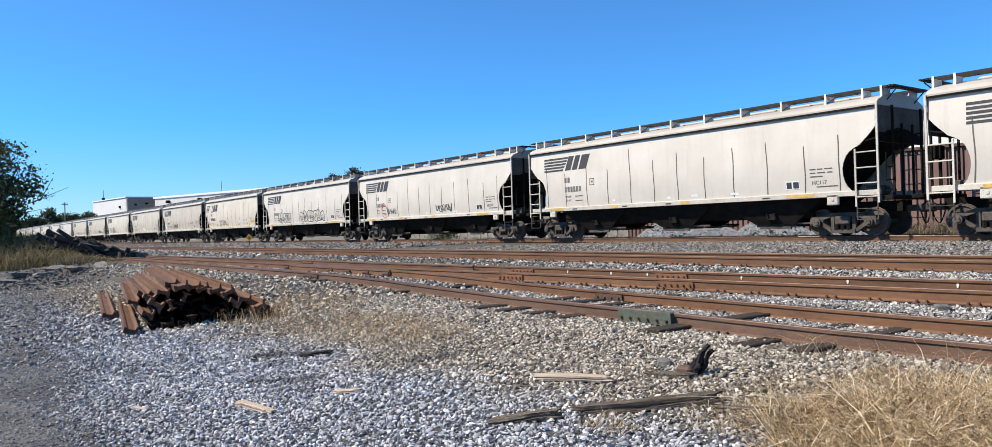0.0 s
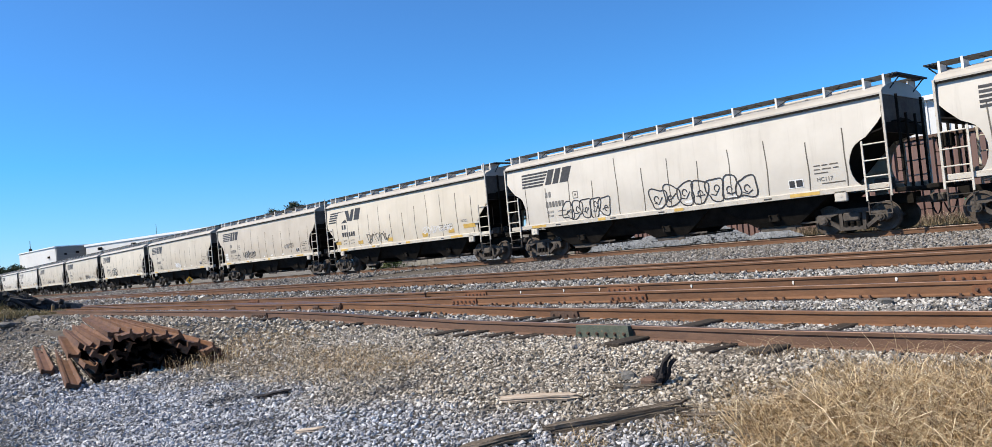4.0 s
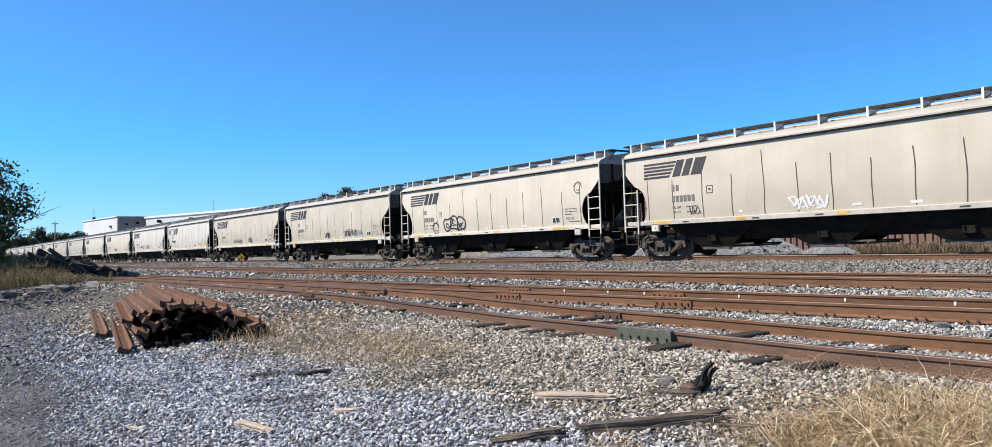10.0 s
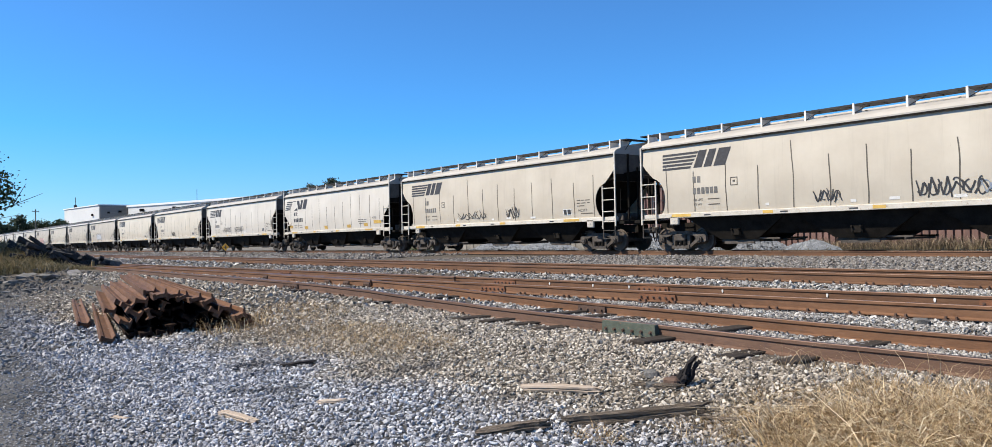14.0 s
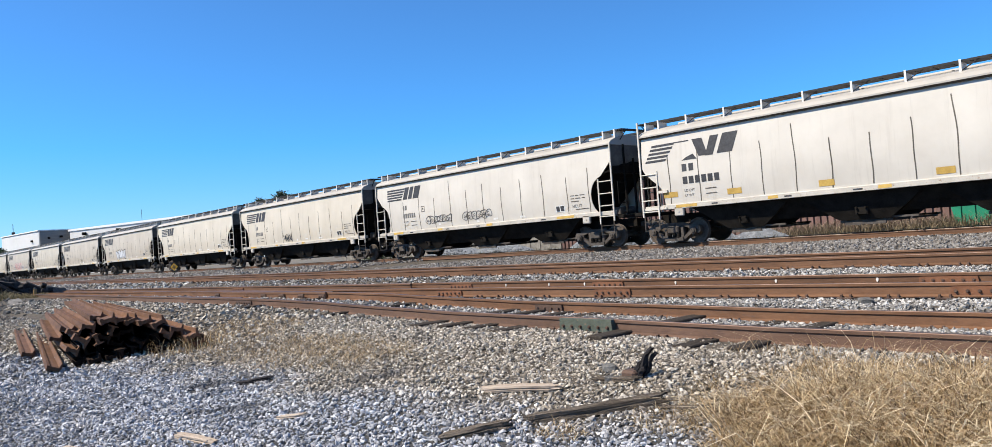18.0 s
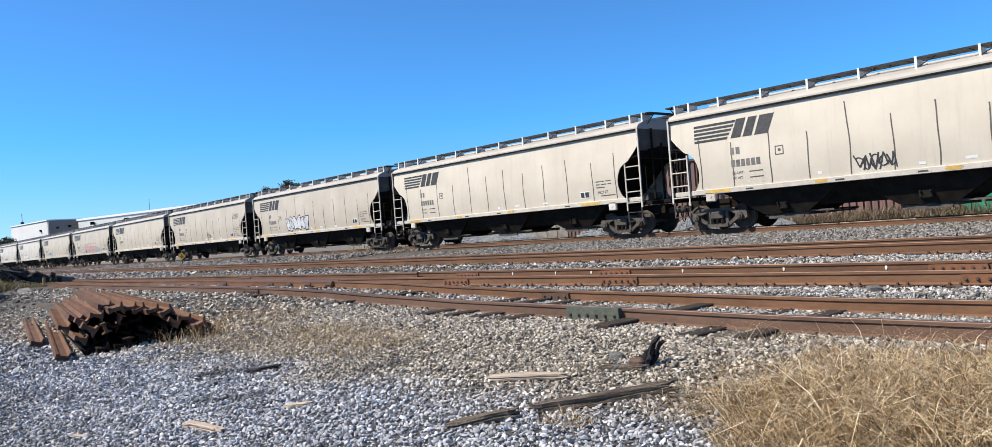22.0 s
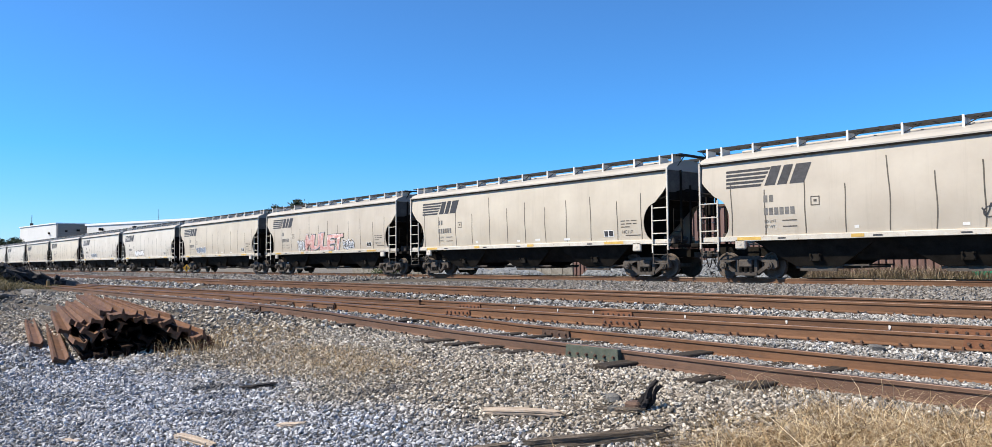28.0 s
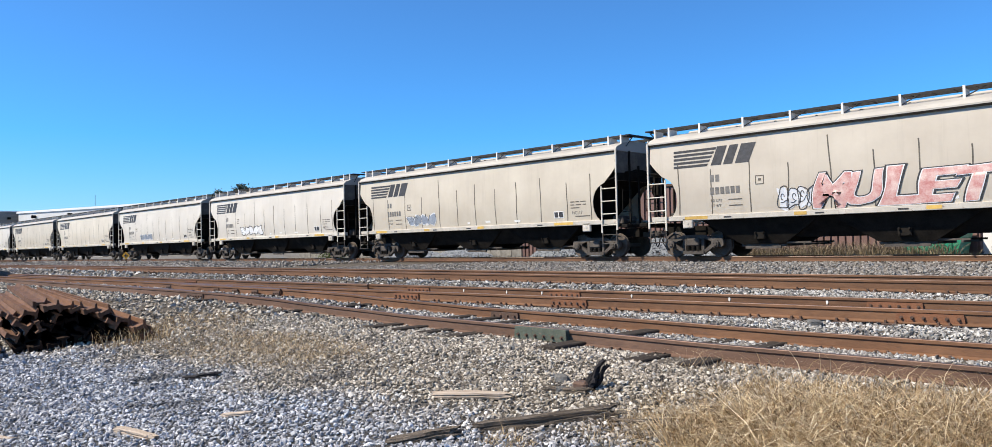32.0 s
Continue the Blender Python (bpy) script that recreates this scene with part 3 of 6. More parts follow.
def joint_bar(parent, x, y, z, half, bolts, material, turn=0.0, thick=0.032, label="bolted joint bar", up=0.0):
    """Splice bar on the near side of a rail, with its bolts."""
    bm = bmesh.new()
    plate(bm, [(-half, -0.155), (half, -0.155), (half, -0.125), (half - 0.01, -0.05 + up), (-half + 0.01, -0.05 + up), (-half, -0.125)], -0.022 - thick, -0.0205)
    bar = part("joint_bar", bm, material, parent, label)
    bar.matrix_local = pose(x, y, z, 0, 0, turn)
    for k in range(bolts):
        bm = bmesh.new()
        bx = -half + 2 * half * (k + 0.5) / bolts
        rod(bm, (bx, -0.020 - thick, -0.10), (bx, -0.048 - thick, -0.10), 0.015)
        rod(bm, (bx, -0.021 - thick, -0.10), (bx, -0.029 - thick, -0.10), 0.023)
        part("bolt", bm, M_DARKRUST, bar)
    return bar


main_track = thing("main_track", "main railway track with polished rail heads under the train", "railway track", kind="structure")
for s in (-GAUGE, GAUGE):
    lay_rail(main_track, [(x, D_MAIN + s, Z_MAIN) for x in (-460, -120, 0, 420)], M_MAINTOP)
lay_ties(main_track, np.arange(-42, 2, 0.52), lambda x: D_MAIN, lambda x: Z_MAIN, plates=False)
bm = bmesh.new()
for x in [*np.arange(-460, -42.2, 0.52), *np.arange(2.2, 420, 0.52)]:
    box(bm, x - 0.115, x + 0.115, D_MAIN - 1.3, D_MAIN + 1.3, Z_MAIN - 0.34, Z_MAIN - 0.176)
tagged(part("far_ties", bm, M_TIE, main_track), kind="stuff")

siding = thing("siding_track", "second track of brown rusted rails in pale ballast", "railway track", kind="structure")
for s in (-GAUGE, GAUGE):
    lay_rail(siding, [(x, Y_SIDING + s, Z_SIDING) for x in (-420, -60, 0, 60)])
lay_ties(siding, np.arange(-34, 0, 0.55), lambda x: Y_SIDING, lambda x: Z_SIDING)

turnout = thing("turnout_track", "diverging yard track with rusted rails and bolted joints", "railway track", kind="structure")
LEAN = math.degrees(math.atan(0.058))
for s in (-GAUGE, GAUGE):
    lay_rail(turnout, [(x, float(y_turnout(x)) + s, Z_TURNOUT) for x in (-49, -35, -20, -8, 4, 20)])
lay_ties(turnout, np.arange(-34, 4, 0.56), y_turnout, lambda x: Z_TURNOUT, LEAN)
for x, s in ((-9.3, 1), (-8.0, -1), (-13.35, 1), (-11.95, -1), (-3.65, 1), (-2.8, -1), (-24, 1)):
    joint_bar(turnout, x, float(y_turnout(x)) + s * GAUGE, Z_TURNOUT, 0.36, 6, M_RUST2, LEAN, label="orange-rusted joint bar")

yard = thing("yard_track", "nearest yard track with brown rusted rails on old ties", "railway track", kind="structure")
for s in (-GAUGE, GAUGE):
    lay_rail(yard, body=M_RAILDARK if s < 0 else M_RAIL, line=[(x, Y_YARD + s, float(z_yard(x))) for x in (-62, -40, -30, -24, -20, -17, -15, -13, -12, -11, -10, -9.2, -8, -6.5, -5, -4, -2.6, 4, 20)])
lay_ties(yard, np.arange(-40, 3, 0.58), lambda x: Y_YARD, z_yard, drop=0.186, lifted=BARE_TIES)
joint_bar(yard, -6.35, Y_YARD - GAUGE, float(z_yard(-6.35)), 0.43, 6, M_GREENBAR, 0, 0.075, "grey-green painted joint casing with six bolts", 0.045)
joint_bar(yard, -8.5, Y_YARD + GAUGE, float(z_yard(-8.5)), 0.30, 4, M_DARKRUST, 0)
joint_bar(yard, -16.5, Y_YARD - GAUGE, float(z_yard(-16.5)), 0.4, 6, M_DARKRUST, 0)
# the frog where the two tracks part, with its wing and guard rails
frog_x = -17.5
for dy, x0, x1, lean in ((0.12, -22, -15.5, 0.0), (-0.10, -21, -15.5, 0.03)):
    lay_rail(yard, [(x0, Y_YARD + GAUGE + dy + lean * (x0 - frog_x), 0.718), (x1, Y_YARD + GAUGE + dy + lean * (x1 - frog_x), 0.712)])
lay_rail(turnout, [(-21, float(y_turnout(-21)) + GAUGE - 0.13, Z_TURNOUT), (-15, float(y_turnout(-15)) + GAUGE - 0.13, Z_TURNOUT)])
lay_rail(yard, [(-21, Y_YARD - GAUGE + 0.13, 0.718), (-17, Y_YARD - GAUGE + 0.13, 0.718)])
for k in range(7):
    joint_bar(yard, -21.5 + 1.0 * k, Y_YARD + GAUGE - 0.12, 0.718, 0.14, 3, M_DARKRUST, 0, label="frog bolt plate")
bm = bmesh.new()
for x in np.arange(-60, -40, 0.58):
    box(bm, x - 0.115, x + 0.115, Y_YARD - 1.3, Y_YARD + 1.3, 0.37, 0.533)
tagged(part("far_ties", bm, M_TIE, yard), kind="stuff")


# ---- one covered hopper car; x along the track, z up from the rail top ----
END = 8.5
EAVE, SILL = 4.12, 1.46


def side_y(z):
    """Half the body's width at a height: nearly upright above, drawn in below."""
    u = max(0.0, (2.5 - z) / 1.04)
    return 1.60 - 0.10 * u ** 1.7 - 0.055 * max(0.0, (z - 2.5) / 1.62) ** 1.5


def inset(z, newer=False):
    """How far the side sheet is cut back from the end post."""
    pts = ((1.46, 0.97), (1.97, 0.95), (2.15, 0.85), (2.43, 0.50), (2.75, 0.15), (2.90, 0.08), (4.2, 0.05)) if newer else (
        (1.46, 0.90), (1.62, 1.06), (1.90, 1.16), (2.25, 1.16), (2.55, 1.06), (2.78, 0.86), (2.88, 0.60), (2.98, 0.50), (3.20, 0.27), (3.45, 0.06), (4.2, 0.0))
    for (a, u), (b, v) in zip(pts, pts[1:]):
        if z <= b:
            return u + (v - u) * max(0, z - a) / (b - a)
    return 0.0


def text_mesh(words, size):
    cu = bpy.data.curves.new("words", "FONT")
    cu.body, cu.size, cu.extrude = words, size, 0.001
    ob = bpy.data.objects.new("words", cu)
    scene.collection.objects.link(ob)
    me = bpy.data.meshes.new_from_object(ob.evaluated_get(bpy.context.evaluated_depsgraph_get()))
    bpy.data.objects.remove(ob)
    me.materials.clear()
    me.materials.append(M_FADED)
    return me


def on_side(bm, outline, lift=0.006):
    """A flat painted shape in x and z, laid on the curved near side."""
    vs = [bm.verts.new((x, -side_y(z) - lift, z)) for x, z in outline]
    bm.faces.new(vs)


def strip(bm, pts, w, lift=0.007):
    """A painted stroke of width w through points in x and z."""
    left, right = [], []
    for i, p in enumerate(pts):
        a, b = pts[max(i - 1, 0)], pts[min(i + 1, len(pts) - 1)]
        dx, dz = b[0] - a[0], b[1] - a[1]
        n = math.hypot(dx, dz) or 1
        ox, oz = -dz / n * w / 2, dx / n * w / 2
        left.append((p[0] + ox, p[1] + oz))
        right.append((p[0] - ox, p[1] - oz))
    lv = [bm.verts.new((x, -side_y(z) - lift, z)) for x, z in left]
    rv = [bm.verts.new((x, -side_y(z) - lift, z)) for x, z in right]
    for i in range(len(pts) - 1):
        bm.faces.new((lv[i], lv[i + 1], rv[i + 1], rv[i]))


def truck_frame(bm, sy):
    """A cast three-piece side frame: arched top, V-shaped bottom, columns and journal boxes."""
    y0, y1 = sorted((sy * 0.93, sy * 1.07))
    top = [(-1.16, 0.58), (-1.10, 0.66), (-0.70, 0.68), (-0.42, 0.78), (0.42, 0.78), (0.70, 0.68), (1.10, 0.66), (1.16, 0.58), (0.70, 0.55), (0.40, 0.65), (-0.40, 0.65), (-0.70, 0.55)]
    plate(bm, top, y0, y1)
    for s in (-1, 1):
        plate(bm, [(s * 1.16, 0.58), (s * 1.17, 0.40), (s * 1.06, 0.34), (s * 0.72, 0.40), (s * 0.68, 0.56)], y0, y1)
        plate(bm, [(s * 0.76, 0.50), (s * 0.78, 0.36), (s * 0.40, 0.10), (s * 0.30, 0.16)], y0, y1)
        plate(bm, [(s * 0.42, 0.66), (s * 0.42, 0.18), (s * 0.31, 0.18), (s * 0.31, 0.66)], y0, y1)
    plate(bm, [(-0.42, 0.10), (0.42, 0.10), (0.42, 0.22), (-0.42, 0.22)], sy * 0.90, sy * 1.12)


def shorten(car, by):
    """Draws both ends of a car in towards its middle; what stands at the ends keeps its shape."""
    done = set()
    for o in car.children:
        at = o.matrix_local.translation.x
        if abs(at) > 1:
            o.matrix_local = pose(-math.copysign(by, at), 0, 0) @ o.matrix_local
            continue
        for p in (o, *o.children_recursive):
            if p.data not in done:
                done.add(p.data)
                for v in p.data.vertices:
                    v.co.x -= math.copysign(by * min(1.0, max(0.0, (abs(v.co.x) - 1.0) / 4.6)), v.co.x)


def mark_bars(car, x, z_mark, z_number, width, tall, material=None):
    """The owner's mark and the car's number, as plain bars of their size."""
    for x0, z0, name in ((x, z_mark, "mark_bar"), (x + 1.45 * width, z_mark, "mark_bar"), *[(x + 1.31 * width * k, z_number, "number_bar") for k in range(6)]):
        bm = bmesh.new()
        on_side(bm, [(x0, z0), (x0 + width, z0), (x0 + width, z0 + tall), (x0, z0 + tall)])
        part(name, bm, material or M_FADED, car)


def stencils(car, rows):
    for words, size, x, z in rows:
        ob = new("stencil", text_mesh(words, size))
        ob.parent = car
        ob.matrix_local = pose(x, -side_y(z) - 0.008, z, 90 + math.degrees(math.atan((side_y(z + size) - side_y(z)) / size)), 0, 0)
        tagged(ob, "black stencilled lettering")


def livery(car):
    """Emblem, mark, number and small print of the older cars."""
    # painted emblem: five bars running into two slanted blocks
    for k in range(5):
        z = 3.77 - 0.135 * k
        r = -5.72 - 0.085 * k
        bm = bmesh.new()
        on_side(bm, [(-7.42, z - 0.085), (r - 0.05, z - 0.085), (r, z), (-7.42, z)])
        part("emblem_bar", bm, M_INK, car, "black painted bar")
    for q in ([(-5.96, 3.15), (-5.58, 3.15), (-5.34, 3.79), (-5.70, 3.79)], [(-5.50, 3.15), (-5.16, 3.15), (-4.92, 3.79), (-5.24, 3.79)], [(-5.06, 3.15), (-4.56, 3.15), (-4.30, 3.79), (-4.82, 3.79)]):
        bm = bmesh.new()
        on_side(bm, q)
        part("emblem_block", bm, M_INK, car, "slanted black painted block")
    # reporting mark and number as bars
    mark_bars(car, -6.0, 2.58, 2.15, 0.145, 0.24)
    stencils(car, (("LD LMT", 0.125, -6.0, 1.90), ("LT WT", 0.125, -6.0, 1.72), ("HC117", 0.18, 6.25, 1.74)))
    for k, (x0, x1, z) in enumerate(((-5.35, -4.85, 1.93), (-5.35, -4.85, 1.73), (6.2, 6.42, 2.22), (6.47, 6.66, 2.22), (6.72, 7.0, 2.22), (6.2, 6.4, 2.10), (6.47, 6.75, 2.10), (6.82, 7.0, 2.10), (6.2, 6.65, 1.98), (6.4, 7.15, 1.64))):
        bm = bmesh.new()
        on_side(bm, [(x0, z), (x1, z), (x1, z + 0.035), (x0, z + 0.035)])
        part("print_bar", bm, M_SEAM, car)
    bm = bmesh.new()
    on_side(bm, [(5.28, 1.62), (5.80, 1.62), (5.80, 1.90), (5.28, 1.90)])
    placard = part("placard", bm, M_PLATE, car, "white-edged placard")
    bm = bmesh.new()
    on_side(bm, [(5.315, 1.655), (5.50, 1.655), (5.50, 1.865), (5.315, 1.865)], 0.014)
    on_side(bm, [(5.56, 1.655), (5.765, 1.655), (5.765, 1.865), (5.56, 1.865)], 0.014)
    part("placard_field", bm, M_INK, placard)
    bm = bmesh.new()
    for q in ([(-4.35, 2.38), (-4.05, 2.38), (-4.05, 2.41), (-4.35, 2.41)], [(-4.35, 2.65), (-4.05, 2.65), (-4.05, 2.68), (-4.35, 2.68)], [(-4.35, 2.41), (-4.32, 2.41), (-4.32, 2.65), (-4.35, 2.65)], [(-4.08, 2.41), (-4.05, 2.41), (-4.05, 2.65), (-4.08, 2.65)], [(-4.25, 2.5), (-4.15, 2.5), (-4.15, 2.58), (-4.25, 2.58)]):
        on_side(bm, q)
    part("stencil_box", bm, M_SEAM, car)
    for x, z, w in ((0.0, 1.56, 0.26), (1.2, 1.58, 0.45), (3.0, 1.55, 0.5), (-3.0, 1.6, 0.2)):
        bm = bmesh.new()
        on_side(bm, [(x, z), (x + w * 0.7, z), (x + w * 0.7, z + 0.09), (x, z + 0.09)])
        part("faded_decal", bm, M_PLATE, car)


def livery_newer(car):
    """Slanted bars, a wing and three blocks, a larger number and orange patches on the newer, shorter cars."""
    for k in range(5):
        z = 3.74 - 0.14 * k
        bm = bmesh.new()
        on_side(bm, [(-7.42 - 0.075 * k, z - 0.085), (-6.40 - 0.10 * k, z - 0.085), (-6.34 - 0.10 * k, z), (-7.38 - 0.075 * k, z)])
        part("emblem_bar", bm, M_INK, car, "black painted bar")
    for q in ([(-6.40, 3.70), (-5.75, 3.70), (-5.75, 3.74), (-6.40, 3.74)], [(-6.10, 3.02), (-5.45, 3.02), (-5.60, 3.22), (-5.86, 3.14)], [(-5.62, 3.74), (-5.20, 3.74), (-4.98, 3.10), (-5.36, 3.10)],
              [(-5.10, 3.08), (-4.78, 3.08), (-4.52, 3.76), (-4.86, 3.76)], [(-4.62, 3.10), (-4.02, 3.10), (-3.76, 3.78), (-4.36, 3.78)]):
        bm = bmesh.new()
        on_side(bm, q)
        part("emblem_block", bm, M_INK, car, "slanted black painted block")
    mark_bars(car, -6.10, 2.62, 2.16, 0.20, 0.27, M_INK)
    stencils(car, (("LD LMT", 0.13, -6.08, 1.88), ("LT WT", 0.13, -6.08, 1.70), ("HC122", 0.18, 5.75, 2.06)))
    for x, z, w in ((-7.0, 1.72, 0.62), (-4.35, 1.62, 0.55), (-1.1, 1.56, 0.5), (2.3, 1.56, 0.5), (4.6, 1.60, 0.5), (5.9, 1.74, 0.95)):
        bm = bmesh.new()
        on_side(bm, [(x, z), (x + w, z), (x + w, z + 0.20), (x, z + 0.20)], 0.008)
        part("reflector", bm, M_YELLOW, car, "yellow reflective patch")
    for x0, x1, z in ((-5.2, -4.75, 1.90), (-5.2, -4.75, 1.72), (3.9, 4.25, 2.02), (4.32, 4.6, 2.02), (4.66, 5.0, 2.02), (3.9, 4.2, 1.90), (4.3, 4.95, 1.90), (3.95, 4.6, 1.78)):
        bm = bmesh.new()
        on_side(bm, [(x0, z), (x1, z), (x1, z + 0.035), (x0, z + 0.035)])
        part("print_bar", bm, M_SEAM, car)


def hopper_car(newer=False):
    car = thing("hopper_car", "weathered beige covered hopper rail car on the main track", "rail car", "cars of the passing train")
    # side sheets
    for s in (-1, 1):
        bm = bmesh.new()
        zs = [1.44, 1.6, 1.8, 2.0, 2.2, 2.4, 2.6, 2.72, 2.82, 2.9, 2.98, 3.1, 3.25, 3.45, 3.7, 3.95, EAVE]
        rows = []
        for z in zs:
            e = END - inset(z, newer)
            rows.append([bm.verts.new((-e + 2 * e * k / 20, s * side_y(z), z)) for k in range(21)])
        for a, b in zip(rows, rows[1:]):
            for k in range(20):
                bm.faces.new((a[k], a[k + 1], b[k + 1], b[k]))
        inner = bmesh.ops.duplicate(bm, geom=bm.faces[:])["geom"]
        for v in inner:
            if isinstance(v, bmesh.types.BMVert):
                v.co.y -= s * 0.03
        sheet = part("side_sheet", bm, PAINTS[0], car, smooth=True)
        # welded panel seams
        if s < 0:
            for x in (-7.22, -5.95, -4.54, -3.23, -1.90, -0.62, 0.60, 1.90, 3.20, 4.60, 6.03, 7.24):
                bm = bmesh.new()
                top = random.uniform(3.0, 3.85) if abs(x) < 7.2 else 3.3
                zz = [1.49 + (top - 1.49) * k / 14 for k in range(15)]
                strip(bm, [(x + 0.012 * math.sin(z * 4 + x) - 0.05 * ((z - 2.4) / 1.0) ** 2, z) for z in zz], 0.040, 0.004)
                part("panel_seam", bm, M_SEAM, sheet)
    # roof with overhanging eaves
    bm = bmesh.new()
    arch = [(-1.60, 4.10), (-1.60, 4.15), (-1.48, 4.27), (-1.12, 4.41), (-0.6, 4.52), (0, 4.55), (0.6, 4.52), (1.12, 4.41), (1.48, 4.27), (1.60, 4.15), (1.60, 4.10)]
    sweep(bm, [(a, b) for a, b in arch], [(-END, 0, 0), (END, 0, 0)])
    roof = part("roof", bm, M_ROOF, car)
    # a raised black strip paints in the dark gap below the roof edge
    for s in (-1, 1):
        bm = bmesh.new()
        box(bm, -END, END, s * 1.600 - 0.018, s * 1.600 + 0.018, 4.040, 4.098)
        part("eave_seam", bm, M_UNDER, roof, "black strip drawing the shaded gap under the eave")
    bm = bmesh.new()
    box(bm, -7.6, 7.6, -0.28, 0.28, 4.53, 4.65, bevel=0.05)
    hatch = part("hatch_cover", bm, M_ROOF, roof)
    for x in np.arange(-7.0, 7.1, 1.4):
        bm = bmesh.new()
        box(bm, x - 0.03, x + 0.03, -0.36, 0.36, 4.46, 4.59)
        part("hatch_strap", bm, M_GRATE, roof)
    # running boards of open grating on brackets
    for s in (-1, 1):
        bm = bmesh.new()
        for yy in (0.62, 0.80, 0.98, 1.14):
            box(bm, -8.6, 8.6, s * yy - 0.015, s * yy + 0.015, 4.66, 4.71)
        box(bm, -8.6, 8.6, s * 1.145 - 0.012, s * 1.145 + 0.012, 4.655, 4.715)
        box(bm, -8.6, 8.6, s * 0.62 - 0.012, s * 0.62 + 0.012, 4.64, 4.715)
        for x in np.arange(-8.55, 8.6, 0.55):
            box(bm, x - 0.012, x + 0.012, min(s * 0.62, s * 1.14), max(s * 0.62, s * 1.14), 4.665, 4.705)
        part("running_board", bm, M_GRATE, car, "dark grating walkway")
        for x in (-8.45, -7.85, -6.6, -4.95, -3.3, -1.65, 0, 1.65, 3.3, 4.95, 6.6, 7.85, 8.45):
            bm = bmesh.new()
            box(bm, x - 0.034, x + 0.034, s * 1.172 - 0.012, s * 1.165 + 0.012, 4.36, 4.735)
            box(bm, x - 0.012, x + 0.012, min(s * 0.62, s * 1.16), max(s * 0.62, s * 1.16), 4.40, 4.66)
            bracket = part("walkway_bracket", bm, M_BRACKET, car, "white steel bracket")
            if s < 0 and abs(x) < 7:
                bm = bmesh.new()
                rod(bm, (x + 0.03, s * 1.15, 4.42), (x + 0.55, s * 1.12, 4.67), 0.016, n=4)
                part("brace", bm, M_GRATE, bracket)
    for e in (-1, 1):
        bm = bmesh.new()
        for k in range(3):
            box(bm, e * (8.62 + 0.10 * k) - 0.03, e * (8.62 + 0.10 * k) + 0.03, -1.2, 1.2, 4.66, 4.71)
        rod(bm, (e * 8.4, -0.9, 4.2), (e * 8.82, -0.9, 4.64), 0.02)
        rod(bm, (e * 8.4, 0.9, 4.2), (e * 8.82, 0.9, 4.64), 0.02)
        part("end_walkway", bm, M_GRATE, car)
        # end sheet and the slope sheet under it
        bm = bmesh.new()
        outline = [(-1.56, 2.95), (1.56, 2.95), (1.585, 3.6), (1.55, EAVE), (1.12, 4.39), (0.6, 4.50), (0, 4.53), (-0.6, 4.50), (-1.12, 4.39), (-1.55, EAVE), (-1.585, 3.6)]
        a = [bm.verts.new((e * 8.46, yy, z)) for yy, z in outline]
        b = [bm.verts.new((e * 8.43, yy, z)) for yy, z in outline]
        bm.faces.new(a)
        bm.faces.new(b[::-1])
        for i in range(len(a)):
            j = (i + 1) % len(a)
            bm.faces.new((a[i], a[j], b[j], b[i]))
        end = part("end_sheet", bm, M_ENDS, car, "grey end sheet, its tone darkened for shade")
        # near-black patch on the lower end sheet, wavy along its top
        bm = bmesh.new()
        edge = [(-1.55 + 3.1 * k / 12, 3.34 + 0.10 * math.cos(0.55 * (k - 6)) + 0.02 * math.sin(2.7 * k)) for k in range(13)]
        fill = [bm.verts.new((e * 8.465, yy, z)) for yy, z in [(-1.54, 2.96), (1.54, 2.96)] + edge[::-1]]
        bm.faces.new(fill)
        part("soot_patch", bm, M_UNDER, end, "black lower half of the end sheet")
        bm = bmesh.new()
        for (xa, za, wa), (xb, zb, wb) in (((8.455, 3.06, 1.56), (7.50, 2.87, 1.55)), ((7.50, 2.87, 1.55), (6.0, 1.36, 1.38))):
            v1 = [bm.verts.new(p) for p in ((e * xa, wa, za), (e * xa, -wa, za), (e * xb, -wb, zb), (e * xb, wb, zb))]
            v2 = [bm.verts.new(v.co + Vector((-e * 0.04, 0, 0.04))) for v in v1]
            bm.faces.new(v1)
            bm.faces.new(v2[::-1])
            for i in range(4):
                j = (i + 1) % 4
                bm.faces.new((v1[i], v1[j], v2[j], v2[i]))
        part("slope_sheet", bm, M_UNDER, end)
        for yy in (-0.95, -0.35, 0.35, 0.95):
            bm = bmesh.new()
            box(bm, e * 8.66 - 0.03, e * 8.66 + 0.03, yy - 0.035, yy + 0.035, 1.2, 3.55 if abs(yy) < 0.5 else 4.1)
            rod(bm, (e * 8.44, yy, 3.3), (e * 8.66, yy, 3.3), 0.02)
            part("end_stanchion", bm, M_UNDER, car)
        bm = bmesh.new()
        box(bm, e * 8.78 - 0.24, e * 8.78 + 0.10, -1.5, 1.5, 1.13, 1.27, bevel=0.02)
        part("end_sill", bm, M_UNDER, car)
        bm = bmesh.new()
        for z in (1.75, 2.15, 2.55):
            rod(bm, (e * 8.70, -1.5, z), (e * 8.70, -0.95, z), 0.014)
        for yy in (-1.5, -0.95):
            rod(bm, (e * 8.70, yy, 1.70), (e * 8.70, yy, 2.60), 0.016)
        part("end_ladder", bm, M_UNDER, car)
        # coupler and air hose
        bm = bmesh.new()
        box(bm, e * 8.82 - 0.30, e * 8.82 + 0.22, -0.09, 0.09, 0.76, 0.96, bevel=0.02)
        box(bm, e * 9.12 - 0.12, e * 9.12 + 0.12, -0.20, 0.17, 0.72, 1.00, bevel=0.05)
